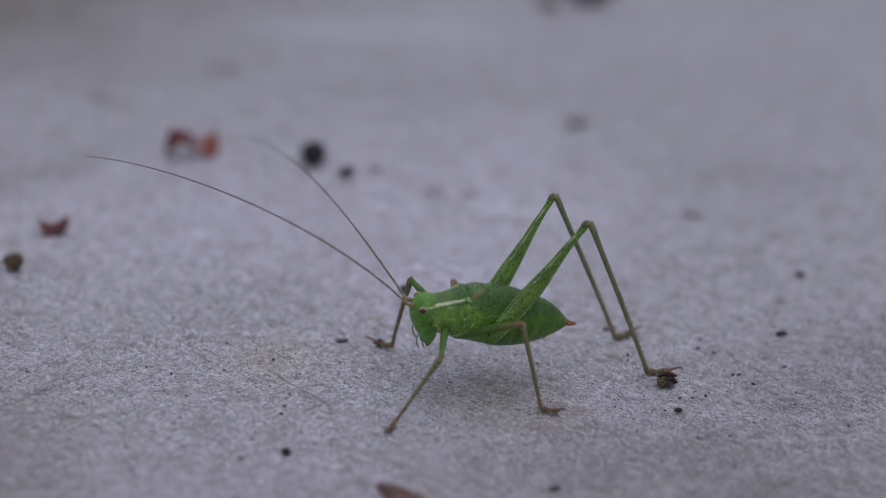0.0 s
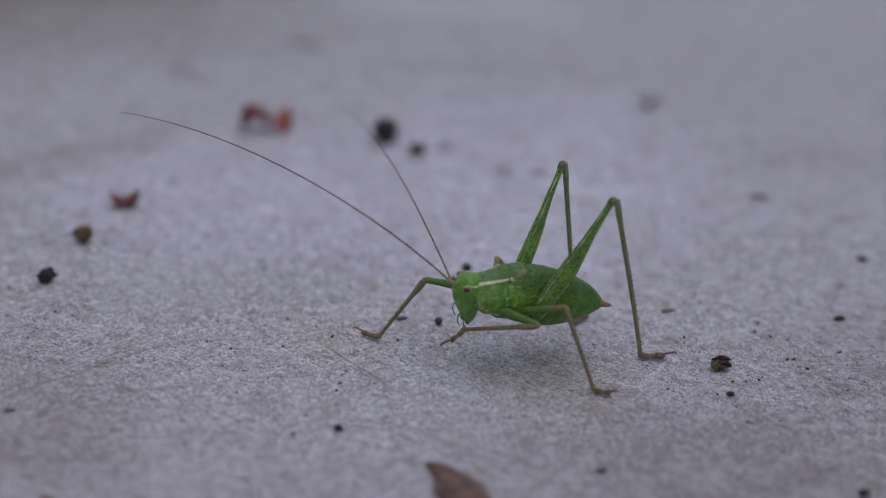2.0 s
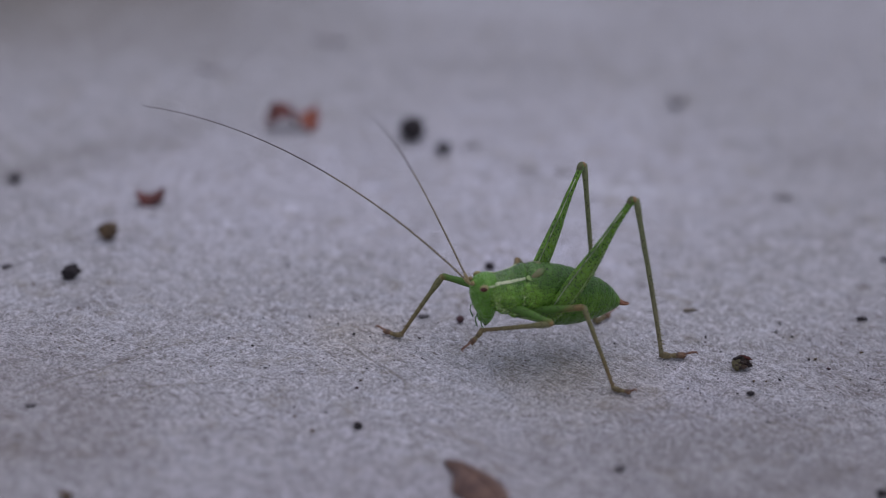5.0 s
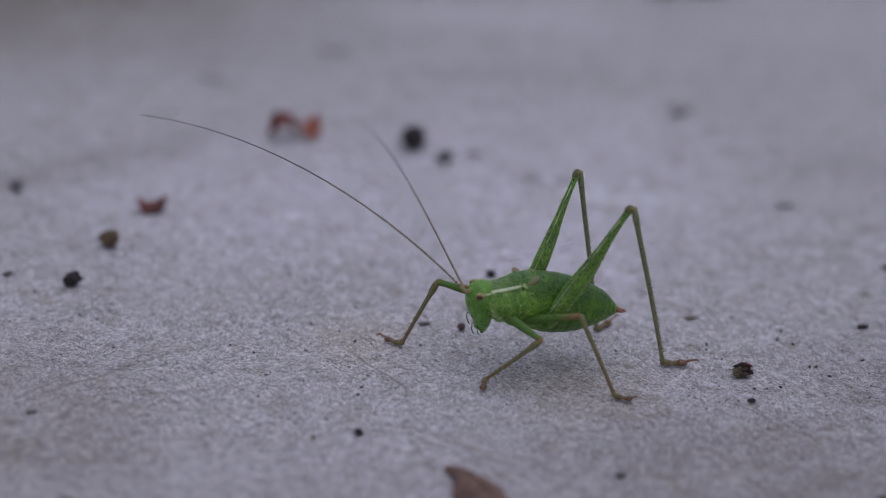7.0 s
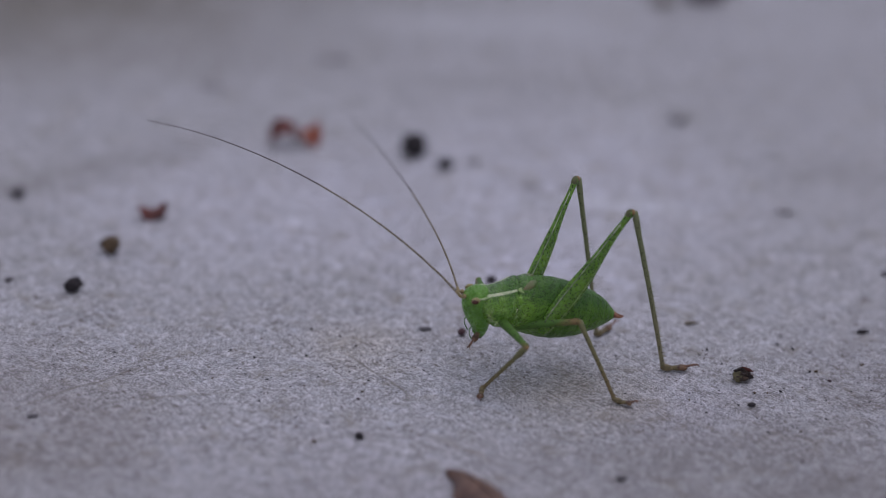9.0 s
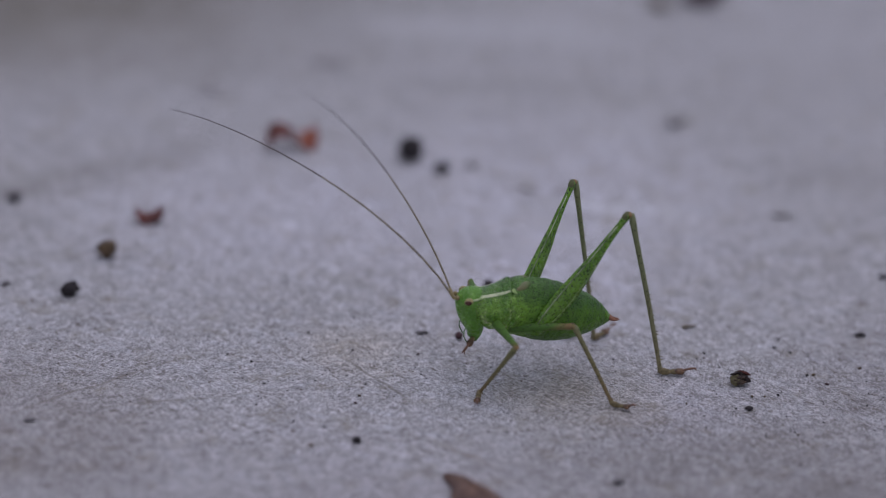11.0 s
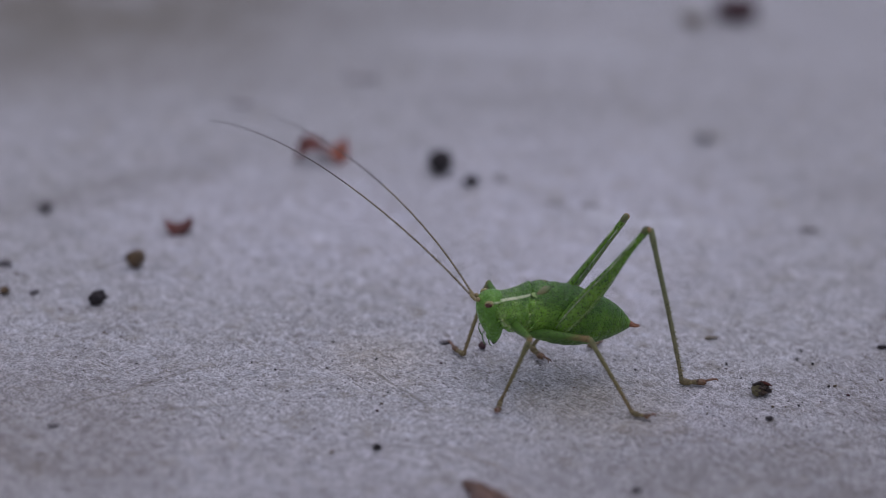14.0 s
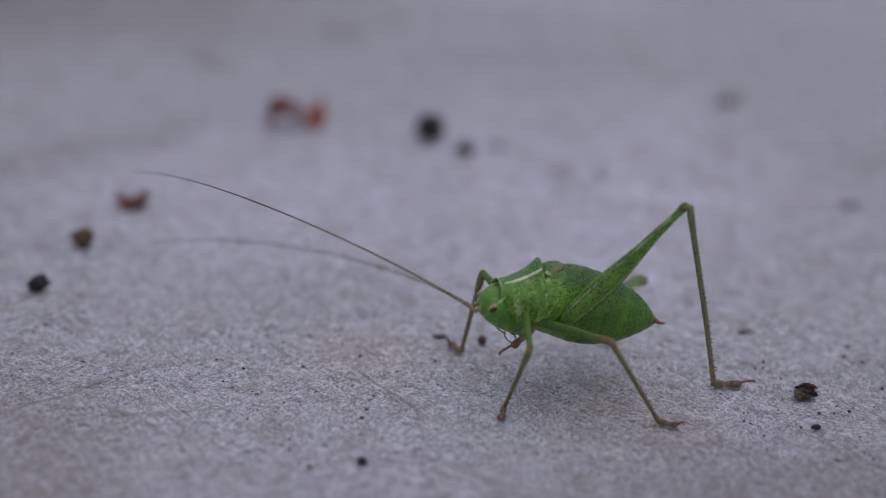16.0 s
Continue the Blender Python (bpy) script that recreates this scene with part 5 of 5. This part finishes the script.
def leg_at(kind, side, t, body):
    """World poses of thigh, shin and foot, by the lengths of the leg."""
    thigh, shin = LEGS[kind]
    h = body @ mm(*at_time(HIPS[kind, side], t))
    f = mm(*at_time(steps[kind, side], t))
    thigh, shin = thigh * MM, shin * MM
    line = f - h
    d = line.length
    line.normalize()
    reach = min(max(d, abs(thigh - shin) * 1.002), (thigh + shin) * 0.999)
    along = (thigh ** 2 - shin ** 2 + reach ** 2) / (2 * reach)
    off = math.sqrt(max(0.0, thigh ** 2 - along ** 2))
    up = (Vector((0, 0, 1)) - line.z * line).normalized()
    out = line.cross(up)
    s = radians(at_time(swivels[kind, side], t)[0])
    bend = math.cos(s) * up + math.sin(s) * out
    knee = h + along * line + off * bend
    foot_dir = (f - knee).normalized()
    ankle = knee + shin * foot_dir
    turn = radians(at_time(headings[kind, side], t)[0])
    lift = min(1.0, max(0.0, (ankle.z / MM - 0.45) / 1.5))
    toe = Vector((math.cos(turn), math.sin(turn), -0.9 * lift))
    sole = ankle.copy()
    sole.z = max(sole.z, 0.24 * MM)
    hinge = -line.cross(bend)
    return (hinged(h, knee - h, hinge), hinged(knee, foot_dir, hinge), framed(sole, toe, Vector((0, 0, 1))))


def head_at(t):
    pitch, roll, drop, ahead = at_time(nods, t)
    return Matrix.Translation((NECK + Vector((ahead, 0, -drop))) * MM) @ pose(0, 0, 0, 0, -pitch, 0) @ pose(0, 0, 0, roll, 0, 0)


def bend_at(t):
    """The abdomen bent down behind the legs."""
    hinge = Matrix.Translation(mm(0.4, 0, -0.3))
    return hinge @ pose(0, 0, 0, 0, -at_time(bends, t)[0], 0) @ hinge.inverted()


def tilt_at(t):
    """The neck shield, its hind edge lifted as the head goes down."""
    hinge = Matrix.Translation(mm(4.0, 0, -0.2))
    return hinge @ pose(0, 0, 0, 0, -at_time(tilts, t)[0], 0) @ hinge.inverted()


def antenna_at(side, t, body):
    """World poses of the base and of each piece, bent smoothly from base to tip."""
    az0, el0, az_mid, el_mid, az1, el1 = [radians(v) for v in at_time(feelers[side], t)]
    p = body @ head_at(t) @ mm(1.80, side * 0.34, 0.22)
    out = []
    for k in range(PIECES):
        u = k / (PIECES - 1)
        w = 4 * u * (1 - u)
        az, el = az0 + (az1 - az0) * u + az_mid * w, el0 + (el1 - el0) * u + el_mid * w
        way = Vector((math.cos(el) * math.cos(az), math.cos(el) * math.sin(az), math.sin(el)))
        if k == 0:
            base = framed(p, way, Vector((0, 0, 1)))
        out.append(framed(p, way, Vector((0, 0, 1))))
        p = p + way * ANTENNA / PIECES * MM
    return base, out


def motions():
    times = sorted({round(k * 0.2, 2) for k in range(81)} | {round(k * 0.5, 2) for k in range(33)})
    bodies = {t: body_at(t) for t in times}
    walk(cricket, [(t, bodies[t]) for t in times])
    walk(abdomen, [(t, bend_at(t)) for t in times])
    walk(pronotum, [(t, tilt_at(t)) for t in times])
    walk(head, [(t, head_at(t)) for t in times])
    for (kind, side), pieces in legs.items():
        rows = {t: leg_at(kind, side, t, bodies[t]) for t in times}
        for k, piece in enumerate(pieces):
            walk(piece, [(t, bodies[t].inverted() @ rows[t][k]) for t in times])
    for side, (base, pieces) in antennae.items():
        rows = {t: antenna_at(side, t, bodies[t]) for t in times}
        walk(base, [(t, bodies[t].inverted() @ rows[t][0]) for t in times])
        for k, piece in enumerate(pieces):
            walk(piece, [(t, rows[t][0].inverted() @ rows[t][1][k]) for t in times])


motions()
